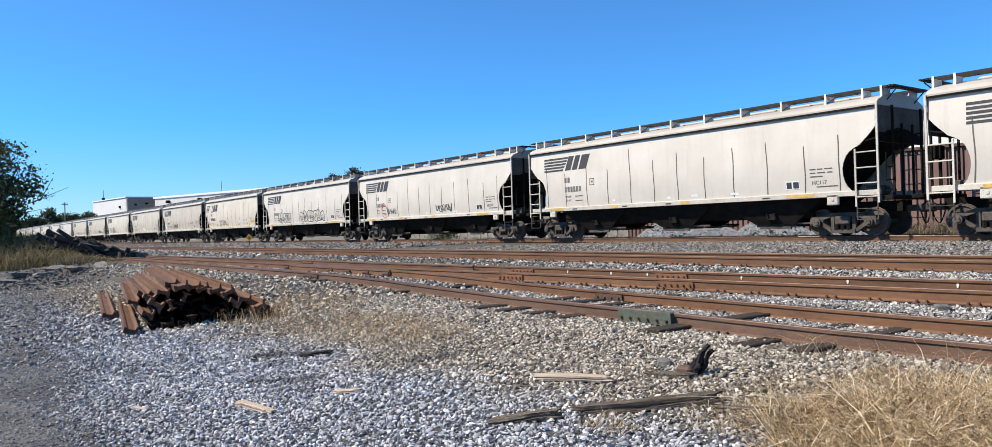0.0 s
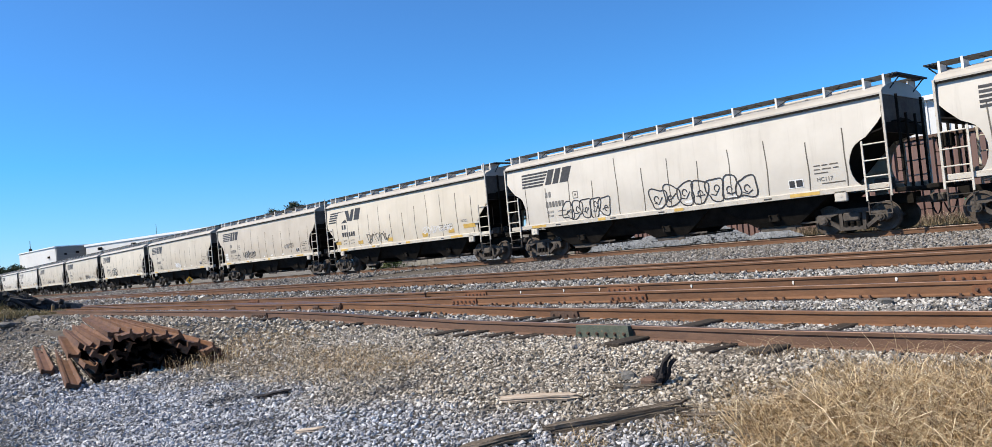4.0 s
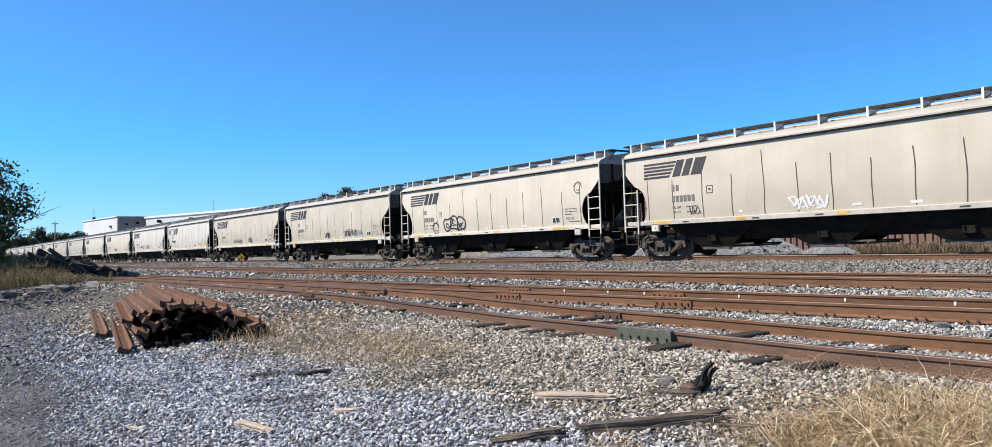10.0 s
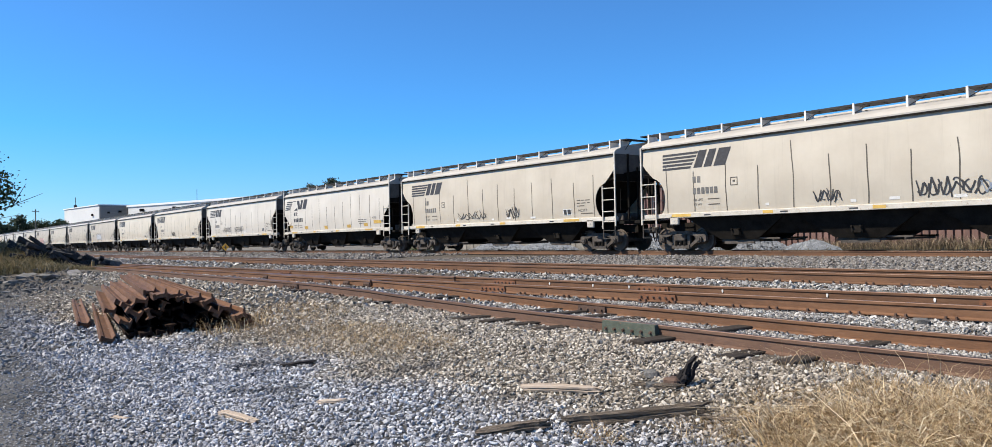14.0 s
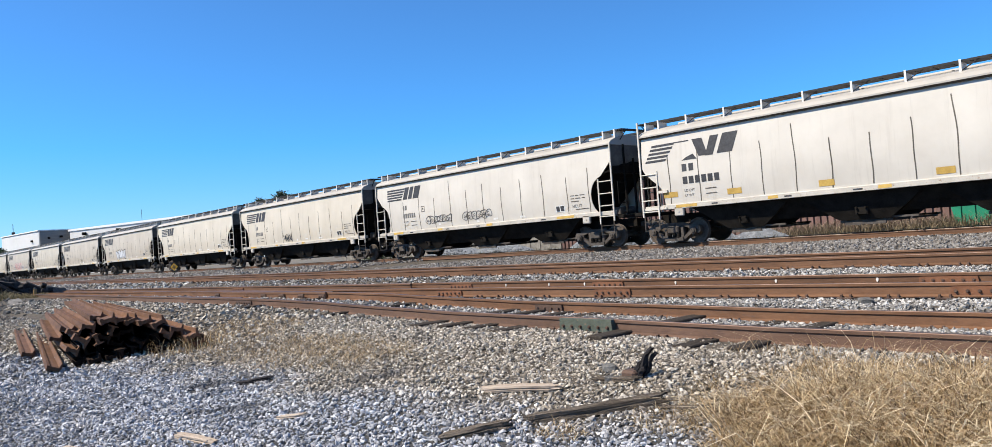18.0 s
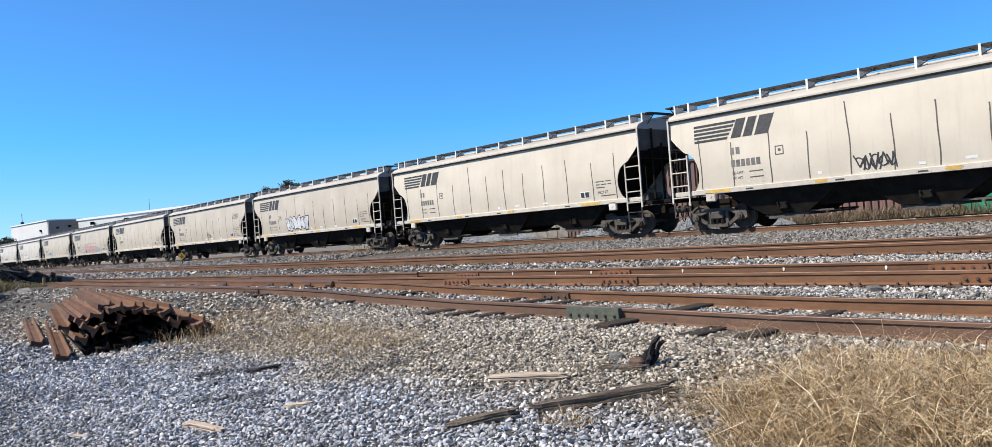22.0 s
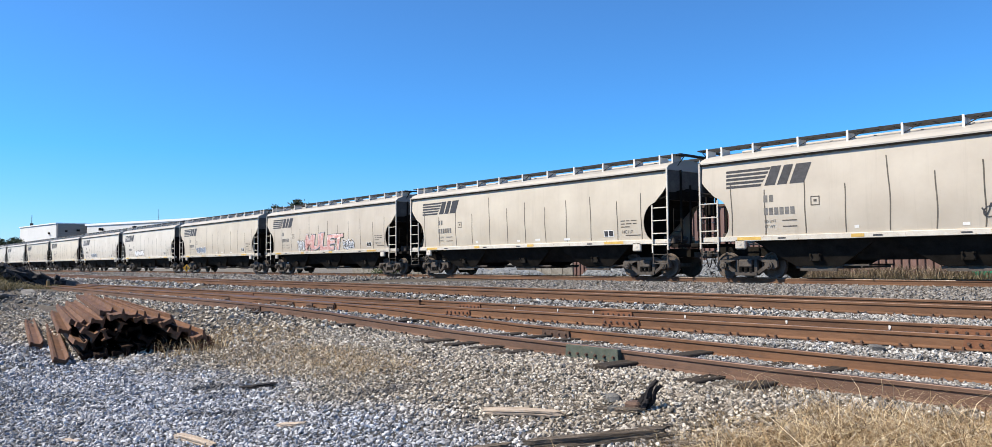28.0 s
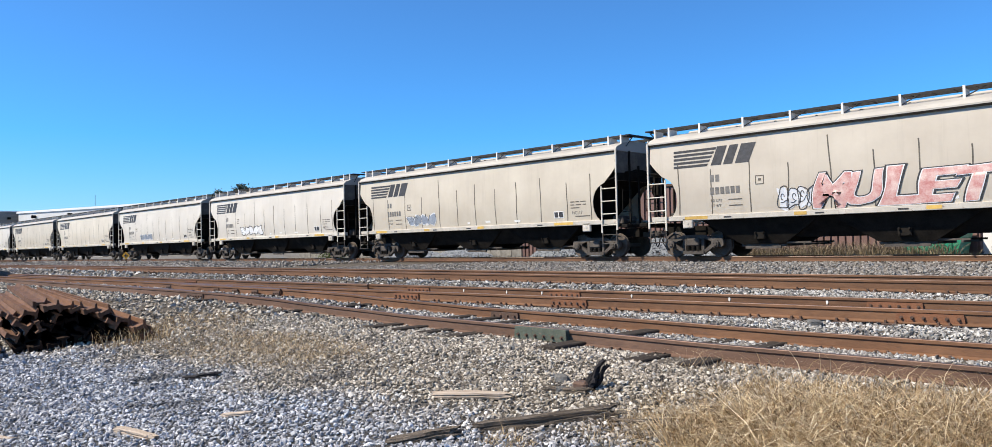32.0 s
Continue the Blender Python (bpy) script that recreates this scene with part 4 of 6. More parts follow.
        coupler = part("coupler", bm, M_TRUCK, car)
        bm = bmesh.new()
        curve = [(e * (8.85 + 0.34 * u), 0.35 - 0.12 * u, 0.78 - 0.42 * math.sin(math.pi * min(1, u * 0.95))) for u in np.linspace(0, 1, 9)]
        prev = None
        for px, py, pz in curve:
            hoop = [bm.verts.new((px + 0.024 * math.cos(q), py + 0.024 * math.sin(q), pz)) for q in np.linspace(0, 5.24, 6)]
            if prev:
                for q in range(6):
                    bm.faces.new((prev[q], prev[(q + 1) % 6], hoop[(q + 1) % 6], hoop[q]))
            prev = hoop
        part("air_hose", bm, M_CHAR, coupler, "black rubber hose")
        # end platform gear, dusty valves and rods
        bm = bmesh.new()
        box(bm, e * 7.9 - 0.25, e * 7.9 + 0.25, -0.75, -0.35, 1.30, 1.62, bevel=0.03)
        rod(bm, (e * 7.3, -0.5, 1.45), (e * 8.5, -0.5, 1.45), 0.03)
        part("brake_valve", bm, M_TRUCK, car)
        bm = bmesh.new()
        rod(bm, (e * 7.5, 0.3, 1.5), (e * 7.5, 0.9, 1.5), 0.16, n=10)
        part("brake_cylinder", bm, M_TRUCK, car)
        # corner posts, ladders, steps
        for s in (-1, 1):
            bm = bmesh.new()
            box(bm, e * END - 0.032, e * END + 0.032, s * 1.61 - 0.025, s * 1.61 + 0.025, 1.05, 4.70 if newer else 4.16)
            post = part("corner_post", bm, M_WHITE, car, "white corner post")
            bm = bmesh.new()
            box(bm, e * 7.78 - 0.028, e * 7.78 + 0.028, s * 1.61 - 0.02, s * 1.61 + 0.02, 0.95, 2.78)
            for z in (2.66, 2.17, 1.68, 1.25):
                rod(bm, (e * 7.78, s * 1.62, z), (e * END, s * 1.62, z), 0.022)
            if newer:
                box(bm, min(e * 7.45, e * 8.46), max(e * 7.45, e * 8.46), s * 1.50 - 0.10, s * 1.50 + 0.09, 1.31, 1.40)
                box(bm, min(e * 7.35, e * 7.80), max(e * 7.35, e * 7.80), s * 1.60 - 0.02, s * 1.60 + 0.02, 1.92, 2.02)
            part("ladder", bm, M_WHITE, car, "white steel ladder")
            bm = bmesh.new()
            for x in (7.80, 8.46):
                box(bm, e * x - 0.02, e * x + 0.02, s * 1.60 - 0.012, s * 1.60 + 0.012, 0.52, 1.12)
            for z in (0.54, 0.88):
                box(bm, e * 8.13 - 0.34, e * 8.13 + 0.34, s * 1.60 - 0.03, s * 1.60 + 0.03, z - 0.012, z + 0.012)
            part("step", bm, M_TRUCK, car)
            bm = bmesh.new()
            box(bm, e * 6.95 - 0.20, e * 6.95 + 0.20, s * 1.50 - 0.06, s * 1.50 + 0.06, 1.02, 1.38, bevel=0.03)
            rod(bm, (e * 6.95, s * 1.56, 1.2), (e * 6.95, s * 1.575, 1.2), 0.05, n=10)
            part("jacking_pad", bm, M_WHITE, car)
    # side sills
    for s in (-1, 1):
        bm = bmesh.new()
        a, b = sorted((s * 1.36, s * 1.56))
        box(bm, -END + 0.06, END - 0.06, a, b, 1.29, SILL, bevel=0.012)
        sill = part("side_sill", bm, M_WHITE, car, "pale side sill")
        if s < 0:
            for x, w in ((-6.6, 0.9), (-2.9, 0.4), (0.9, 0.4), (5.8, 1.0)):
                bm = bmesh.new()
                box(bm, x - w / 2, x + w / 2, -1.566, -1.5605, 1.325, 1.43)
                part("reflector", bm, M_YELLOW, sill, "yellow reflective strip")
            for x in (-5.4, -2.3, 0.1, 4.5):
                bm = bmesh.new()
                box(bm, x - 0.14, x + 0.14, -1.565, -1.5605, 1.34, 1.39)
                part("stencil_bar", bm, M_INK, sill)
    # underframe and three discharge bays, the shade beneath put into their black
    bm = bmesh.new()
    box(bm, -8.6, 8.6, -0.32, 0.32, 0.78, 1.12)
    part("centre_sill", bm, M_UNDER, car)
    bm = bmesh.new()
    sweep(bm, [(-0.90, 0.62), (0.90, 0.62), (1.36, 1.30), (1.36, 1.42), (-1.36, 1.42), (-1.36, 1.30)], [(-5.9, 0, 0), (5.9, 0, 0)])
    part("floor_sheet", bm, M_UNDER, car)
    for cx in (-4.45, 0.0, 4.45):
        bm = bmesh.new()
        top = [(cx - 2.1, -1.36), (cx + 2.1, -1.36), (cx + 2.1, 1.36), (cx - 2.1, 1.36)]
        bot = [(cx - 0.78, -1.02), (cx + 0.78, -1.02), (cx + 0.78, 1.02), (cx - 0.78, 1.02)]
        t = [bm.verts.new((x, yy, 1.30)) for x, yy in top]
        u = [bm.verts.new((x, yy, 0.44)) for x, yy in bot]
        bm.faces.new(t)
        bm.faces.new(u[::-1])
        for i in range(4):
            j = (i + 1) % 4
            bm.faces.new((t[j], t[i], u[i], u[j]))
        bay = part("discharge_bay", bm, M_UNDER, car, "discharge hopper, blackened for the shade under the car")
        bm = bmesh.new()
        box(bm, cx - 0.80, cx + 0.80, -0.92, 0.92, 0.34, 0.43, bevel=0.01)
        box(bm, cx - 0.62, cx + 0.62, -1.0, -0.92, 0.27, 0.36)
        for sy in (-0.98, 0.80):
            box(bm, cx - 0.72, cx + 1.62, sy, sy + 0.08, 0.43, 0.49)
        rod(bm, (cx + 1.45, -1.12, 0.40), (cx + 1.45, 1.0, 0.40), 0.03, n=8)
        part("outlet_gate", bm, M_TRUCK, bay)
        bm = bmesh.new()
        for dx in (-0.14, 0.14):
            for dz in (0.66, 0.80):
                rod(bm, (cx + dx, -1.22 - (dz - 0.66) * 0.4, dz), (cx + dx, -1.05 - (dz - 0.66) * 0.4, dz), 0.035)
        box(bm, cx - 0.19, cx + 0.19, -1.20, -1.10, 0.60, 0.86)
        part("bolted_plate", bm, M_UNDER, bay)
    # trucks and wheels
    for e in (-1, 1):
        bm = bmesh.new()
        box(bm, -0.26, 0.26, -1.16, 1.16, 0.38, 0.66, bevel=0.04)
        truck = part("truck_bolster", bm, M_TRUCK, car)
        truck.matrix_local = pose(e * 7.02, 0, 0)
        for s in (-1, 1):
            bm = bmesh.new()
            truck_frame(bm, s)
            frame_ob = part("side_frame", bm, M_TRUCK, truck, "dusty cast side frame")
            for dx in (-0.20, 0.0, 0.20):
                bm = bmesh.new()
                for k in range(5):
                    rod(bm, (dx, s * 1.06, 0.22 + 0.05 * k), (dx, s * 1.06, 0.27 + 0.05 * k), 0.075 if k % 2 else 0.088, n=8)
                part("spring", bm, M_UNDER, truck)
            for w in (-0.889, 0.889):
                bm = bmesh.new()
                rod(bm, (w, s * 0.95, 0.457), (w, s * 1.16, 0.457), 0.135, n=12)
                rod(bm, (w, s * 1.16, 0.457), (w, s * 1.185, 0.457), 0.085, n=10)
                for k in range(3):
                    an = 2.1 * k + 0.5
                    rod(bm, (w + 0.06 * math.cos(an), s * 1.18, 0.457 + 0.06 * math.sin(an)), (w + 0.06 * math.cos(an), s * 1.20, 0.457 + 0.06 * math.sin(an)), 0.018)
                part("journal_bearing", bm, M_TRUCK, truck)
        for w in (-0.889, 0.889):
            bm = bmesh.new()
            lathe(bm, [(-0.72, 0.085), (0.72, 0.085)], 12)
            for s in (-1, 1):
                lathe(bm, [(s * 0.675, 0.30), (s * 0.685, 0.475), (s * 0.705, 0.480), (s * 0.715, 0.459), (s * 0.81, 0.455), (s * 0.815, 0.395), (s * 0.775, 0.375), (s * 0.770, 0.20), (s * 0.83, 0.155), (s * 0.83, 0.06)], 28)
            ws = part("wheelset", bm, M_WHEEL, car, "brown steel wheels on an axle")
            ws.matrix_local = pose(e * 7.02 + w, 0, 0.457)
    # brake wheel at one end
    bm = bmesh.new()
    box(bm, -8.72, -8.46, -0.80, -0.50, 2.3, 2.7, bevel=0.02)
    part("brake_gearbox", bm, M_UNDER, car)
    bm = bmesh.new()
    prev = None
    for rad, off in ((0.03, -8.73), (0.05, -8.75), (0.10, -8.755), (0.24, -8.795), (0.275, -8.79), (0.285, -8.81), (0.255, -8.815), (0.10, -8.765), (0.03, -8.765)):
        hoop = [bm.verts.new((off, -0.65 + rad * math.cos(q * math.pi / 8), 2.5 + rad * math.sin(q * math.pi / 8))) for q in range(16)]
        if prev:
            for q in range(16):
                bm.faces.new((prev[q], prev[(q + 1) % 16], hoop[(q + 1) % 16], hoop[q]))
        prev = hoop
    bm.faces.new(prev)
    part("brake_wheel", bm, M_UNDER, car, "dished hand-brake wheel")
    if newer:
        shorten(car, SHORTER / 2)
        livery_newer(car)
    else:
        livery(car)
    return car


def tag_strokes(seed, x0, z0, w, h, letters, thick):
    """Loose looping spray strokes that spell nothing, as one painted patch."""
    r = random.Random(seed)
    bm = bmesh.new()
    step = w / letters
    for k in range(letters):
        cx, cz = x0 + (k + 0.5) * step, z0 + h / 2
        a0, turn = r.uniform(0, 6.28), r.uniform(2.6, 5.6)
        rx, rz = step * r.uniform(0.35, 0.58), h * r.uniform(0.32, 0.5)
        pts = [(cx + rx * math.cos(a0 + turn * i / 9) + 0.14 * rx * math.sin(7 * i), cz + rz * math.sin(a0 + turn * i / 9)) for i in range(10)]
        strip(bm, pts, thick * 0.6, 0.009)
        # sharp up-and-down strokes across the loop
        n = r.randint(3, 4)
        zig = []
        for i in range(n):
            zig.append((cx + step * (-0.55 + 1.1 * i / (n - 1)) + r.uniform(-0.1, 0.1) * step, z0 + h * (r.uniform(-0.08, 0.25) if (i + k) % 2 else r.uniform(0.7, 1.1))))
        for p, q in zip(zig, zig[1:]):
            strip(bm, [p, ((p[0] + q[0]) / 2 + 0.05 * step, (p[1] + q[1]) / 2), q], thick * r.uniform(0.55, 0.95), 0.011)
    return bm


def bubble(seed, x0, z0, w, h, letters, fat, lift):
    """Filled rounded blobs side by side, the body of a painted piece."""
    r = random.Random(seed)
    made = []
    step = w / letters
    for k in range(letters):
        bm = bmesh.new()
        made.append(bm)
        cx, cz = x0 + (k + 0.5) * step, z0 + h * 0.5
        hh = h * r.uniform(0.42, 0.55)
        n = 22
        ring = []
        for i in range(n):
            a = 2 * math.pi * i / n
            rad = 0.96 + 0.13 * math.sin(3 * a + r.uniform(0, 0.9) + k) + 0.10 * math.cos(5 * a + 2 * k)
            ca, sa = math.cos(a), math.sin(a)
            qx, qz = math.copysign(abs(ca) ** 0.6, ca), math.copysign(abs(sa) ** 0.55, sa)
            ring.append((cx + step * 0.55 * rad * qx * fat + (0.16 if k % 2 else -0.10) * step * qz, cz + hh * rad * qz * fat))
        c = bm.verts.new((cx, -side_y(cz) - lift - 0.0006 * k, cz))
        vs = [bm.verts.new((x, -side_y(z) - lift - 0.0006 * k, z)) for x, z in ring]
        for i in range(n):
            bm.faces.new((c, vs[i], vs[(i + 1) % n]))
    return made


def loops(seed, x0, z0, w, h, letters, thick):
    """Closed, swelling outlines side by side, each with a small inner loop."""
    r = random.Random(seed)
    bm = bmesh.new()
    step = w / letters
    for k in range(letters):
        cx, cz = x0 + (k + 0.5) * step, z0 + h * (0.5 + r.uniform(-0.05, 0.05))
        a1, a2, lean = r.uniform(0, 6.28), r.uniform(0, 6.28), r.uniform(0.0, 0.22)
        ring_pts = []
        for i in range(25):
            a = 2 * math.pi * i / 24
            rad = 1 + 0.16 * math.sin(3 * a + a1) + 0.12 * math.sin(2 * a + a2)
            ca, sa = math.cos(a), math.sin(a)
            ring_pts.append((cx + step * 0.58 * rad * math.copysign(abs(ca) ** 0.7, ca) + lean * step * sa, cz + h * 0.48 * rad * math.copysign(abs(sa) ** 0.7, sa)))
        strip(bm, ring_pts, thick, 0.009 + 0.0008 * k)
        ex, ez = cx + r.uniform(-0.15, 0.15) * step, cz + r.uniform(-0.18, 0.18) * h
        strip(bm, [(ex + step * 0.17 * math.cos(0.6 * i), ez + h * 0.15 * math.sin(0.6 * i)) for i in range(9)], thick * 0.8, 0.012)
        strip(bm, [(cx - 0.3 * step, cz - 0.2 * h), (cx, cz - r.uniform(0.1, 0.3) * h), (cx + 0.32 * step, cz + r.uniform(-0.2, 0.1) * h)], thick * 0.7, 0.013)
    return bm


def painted_word(words, seed, x0, z0, w, h, fat, lift):
    """A bold slanted word laid on the curved side, its letters uneven in height and overlapping."""
    r = random.Random(seed)
    made, step = [], w / len(words)
    for k, letter in enumerate(words):
        cu = bpy.data.curves.new("letter", "FONT")
        cu.body, cu.size, cu.extrude, cu.offset, cu.shear, cu.resolution_u = letter, 1.0, 0.0, fat, 0.12, 3
        ob = bpy.data.objects.new("letter", cu)
        scene.collection.objects.link(ob)
        me = bpy.data.meshes.new_from_object(ob.evaluated_get(bpy.context.evaluated_depsgraph_get()))
        bpy.data.objects.remove(ob)
        bm = bmesh.new()
        bm.from_mesh(me)
        bpy.data.meshes.remove(me)
        for q in range(1, 12):
            bmesh.ops.bisect_plane(bm, geom=bm.verts[:] + bm.edges[:] + bm.faces[:], plane_co=(0, -0.15 + 0.09 * q, 0), plane_no=(0, 1, 0))
        lo = [min(v.co[q] for v in bm.verts) + fat for q in (0, 1)]
        hi = [max(v.co[q] for v in bm.verts) - fat for q in (0, 1)]
        tall, drop, tilt = h * r.uniform(0.92, 1.12), r.uniform(-0.04, 0.06) * h, r.uniform(-0.10, 0.14)
        for v in bm.verts:
            u, w_ = (v.co.x - lo[0]) / (hi[0] - lo[0]), (v.co.y - lo[1]) / (hi[1] - lo[1])
            swell = 1 + 0.16 * math.sin(3.1 * w_ + 1.7 * k)
            x = x0 + k * step + (0.5 + (u - 0.5) * swell) * step * 1.02 + 0.12 * step * w_
            z = max(1.475, z0 + drop + w_ * tall + tilt * (u - 0.5) * h)
            v.co = Vector((x, -side_y(z) - lift - 0.0008 * k, z))
        made.append(bm)
    return made


# ---- the train ----
NEWER, SHORTER = (-3, -9), 1.1        # two newer cars, and by how much they are shorter
cars = {}
first = hopper_car()
second = hopper_car(newer=True)
for k in range(1, -32, -1):
    cars[k] = first if k == 1 else second if k == NEWER[0] else copy_thing(second if k in NEWER else first, pose(0, 0, 0))
TONE = [0, 0, 0, 2, 3, 1, 2, 1, 1, 0, 0, 2, 2, 3, 3, 1, 3, 1, 0, 0, 2, 1, 0]
SAY = ["light grey", "beige", "cream", "dusty tan"]
for k, c in cars.items():
    tone = TONE[(-k) % len(TONE)]
    c["label"] = "weathered " + SAY[tone] + " covered hopper rail car rolling on the main track"
    if k in NEWER:
        c["label"] = "shorter newer " + SAY[tone] + " covered hopper rail car with yellow reflective patches"
    elif k == -16:
        c["label"] = "weathered " + SAY[tone] + " covered hopper rail car with a pink painted word"
    for o in c.children:
        if o.name.startswith("side_sheet"):
            o.material_slots[0].link = "OBJECT"
            o.material_slots[0].material = PAINTS[tone]


def spray(k, name, bm, material, label):
    for b in bm if isinstance(bm, list) else [bm]:
        part(name, b, material, cars[k], label)


def ring(x, z, r, w):
    bm = bmesh.new()
    strip(bm, [(x + r * math.cos(0.45 * i), z + r * math.sin(0.45 * i)) for i in range(13)], w, 0.009)
    for i in range(5):
        a = 0.5 + 0.5 * i
        strip(bm, [(x + 0.95 * r * math.cos(a), z + 0.95 * r * math.sin(a)), (x + 1.2 * r * math.cos(a + 0.2), z + 1.2 * r * math.sin(a + 0.2)), (x + 1.0 * r * math.cos(a + 0.4), z + 1.0 * r * math.sin(a + 0.4))], w * 0.9, 0.010)
    strip(bm, [(x - 0.4 * r, z - 0.3 * r), (x, z - 0.5 * r), (x + 0.5 * r, z - 0.3 * r)], w * 0.8, 0.009)
    return bm


BLACK = ((-1, 1, -4.6, 1.66, 1.1, 0.34, 4, 0.05), (-1, 2, 1.2, 1.62, 1.7, 0.44, 5, 0.06), 
         (-3, 5, -3.3, 1.58, 2.4, 0.55, 5, 0.05), (-4, 6, -3.6, 1.62, 2.3, 0.55, 6, 0.07), (-4, 7, 3.6, 1.95, 1.4, 0.35, 6, 0.025), 
         (-7, 9, -1.2, 1.62, 0.9, 0.40, 4, 0.05), (-7, 10, 2.0, 1.60, 1.9, 0.52, 6, 0.07), (-8, 11, -2.8, 1.66, 2.4, 0.40, 5, 0.06), (-8, 12, 1.2, 1.62, 1.0, 0.50, 4, 0.06),
         (-11, 15, -1.8, 1.58, 1.2, 0.45, 5, 0.06), (-5, 16, -5.2, 1.62, 0.5, 0.3, 2, 0.04), (-14, 18, 0.5, 1.70, 0.35, 0.42, 1, 0.05), (-14, 19, 0.95, 1.66, 0.3, 0.35, 1, 0.045))
for k, seed, x, z, w, h, n, thick in BLACK:
    spray(k, "spray_tag", tag_strokes(seed, x, z, w, h, n, thick), M_INK, "black spray-painted scrawl")
for k, seed, x, z, w, h, n, thick in ((-2, 3, -5.0, 1.54, 2.6, 0.78, 5, 0.045), (-2, 4, -0.3, 1.52, 4.4, 0.80, 7, 0.05), (-6, 8, -3.8, 1.60, 1.9, 0.74, 3, 0.09), (-10, 13, -4.0, 1.74, 2.1, 0.36, 6, 0.03), (-10, 14, -1.0, 1.74, 2.1, 0.36, 6, 0.03)):
    spray(k, "spray_tag", loops(seed, x, z, w, h, n, thick), M_INK, "black spray-painted bubble outlines")
for k, seed, x, z, w, h, n, thick in ((-3, 21, 2.4, 1.70, 2.6, 0.40, 7, 0.05), (-5, 22, -1.0, 1.60, 1.4, 0.42, 4, 0.09)):
    spray(k, "spray_tag", tag_strokes(seed, x, z, w, h, n, thick), M_WHITESPRAY, "white spray-painted scrawl")
spray(-7, "spray_tag", tag_strokes(31, 3.7, 1.66, 1.0, 0.35, 4, 0.05), M_BLUESPRAY, "blue spray-painted scrawl")
spray(-1, "spray_ring", ring(-4.95, 1.84, 0.38, 0.05), M_REDSPRAY, "red spray-painted ring")
spray(-4, "spray_ring", ring(-4.5, 1.70, 0.25, 0.05), M_INK, "black spray-painted ring")
spray(-6, "spray_ring", ring(-4.75, 1.76, 0.30, 0.06), M_INK, "black spray-painted ring")
spray(-14, "spray_tag", tag_strokes(71, 5.9, 2.9, 1.1, 0.5, 4, 0.03), M_SEAM, "faint grey spray-painted scrawl")
spray(-6, "spray_ring", ring(7.1, 3.15, 0.24, 0.05), M_SEAM, "faint grey spray-painted ring")
for k, seed, x, z, w, h, n, fill, edge, say in ((-13, 41, -3.4, 1.56, 3.2, 0.95, 6, M_PALESPRAY, M_INK, "pale blue-grey spray-painted piece with dark edge"),
                                                (-17, 43, -4.4, 1.60, 2.2, 0.55, 4, M_BLUESPRAY, M_WHITESPRAY, "pale blue spray-painted piece"),
                                                (-18, 44, -3.9, 1.56, 3.0, 0.62, 5, M_WHITESPRAY, M_INK, "white spray-painted piece with dark edge"),
                                                (-19, 45, -3.5, 1.60, 2.6, 0.5, 5, M_BLUESPRAY, M_WHITESPRAY, "blue spray-painted piece")):
    spray(k, "piece_edge", bubble(seed, x, z, w, h, n, 1.0, 0.006), edge, "outline of the painted piece")
    spray(k, "piece_fill", bubble(seed, x, z, w, h, n, 0.86, 0.011), fill, say)
    spray(k, "piece_lines", tag_strokes(seed + 50, x, z + 0.1, w, h * 0.8, n + 2, 0.045), M_INK if fill is not M_PINK else M_REDSPRAY, "inner spray strokes")
spray(-16, "piece_flank", bubble(46, -3.6, 1.50, 1.3, 0.75, 4, 0.95, 0.006), M_PALESPRAY, "grey-white flank of the painted piece")
spray(-16, "piece_flank", bubble(47, 2.5, 1.50, 1.3, 0.60, 4, 0.95, 0.006), M_PALESPRAY, "grey-white flank of the painted piece")
for seed, x, w, h in ((61, -3.6, 1.3, 0.65), (62, 2.5, 1.3, 0.50)):
    spray(-16, "piece_lines", loops(seed, x, 1.55, w, h, 4, 0.03), M_INK, "thin black outlines")
spray(-16, "piece_edge", painted_word("MULET", 42, -2.45, 1.58, 4.9, 0.92, 0.075, 0.014), M_INK, "black edge of the painted word")
spray(-16, "piece_shine", painted_word("MULET", 42, -2.45, 1.58, 4.9, 0.92, 0.050, 0.019), M_WHITESPRAY, "white rim of the painted word")
spray(-16, "piece_fill", painted_word("MULET", 42, -2.45, 1.58, 4.9, 0.92, 0.034, 0.024), M_PINK, "pale pink spray-painted word")
for x, z, r in ((-2.2, 1.75, 0.11), (-1.3, 1.8, 0.10), (-0.65, 2.1, 0.11), (0.9, 1.95, 0.10), (2.05, 1.95, 0.11), (2.0, 1.72, 0.08), (-0.25, 1.66, 0.09)):
    spray(-16, "piece_spot", ring(x, z, r * 0.5, r * 0.9), M_REDSPRAY, "red spray-painted spot")
bm = bmesh.new()
for z in (1.62, 1.82, 2.02):
    on_side(bm, [(-7.15, z), (-6.6, z), (-6.6, z + 0.15), (-7.15, z + 0.15)], 0.008)
part("placard", bm, M_PLATE, cars[-4], "white painted-out patches")


# ---- scrap rails in a heap beside the road ----
def scrap_rail(length, bend, wide=1.15, material=M_SCRAP):
    """A cut length of rail; its near end is the origin, it runs towards -x, its middle height is z = 0."""
    bm = bmesh.new()
    pts = []
    for i in range(9):
        u = i / 8
        pts.append((-length * u, bend * u * u * length * 0.1, 0.086 * wide))
    sweep(bm, [(a * wide, b * wide) for a, b in RAIL_BODY], pts)
    me = bpy.data.meshes.new("scrap_rail")
    bmesh.ops.recalc_face_normals(bm, faces=bm.faces)
    bm.to_mesh(me)
    bm.free()
    me.materials.append(material)
    return me


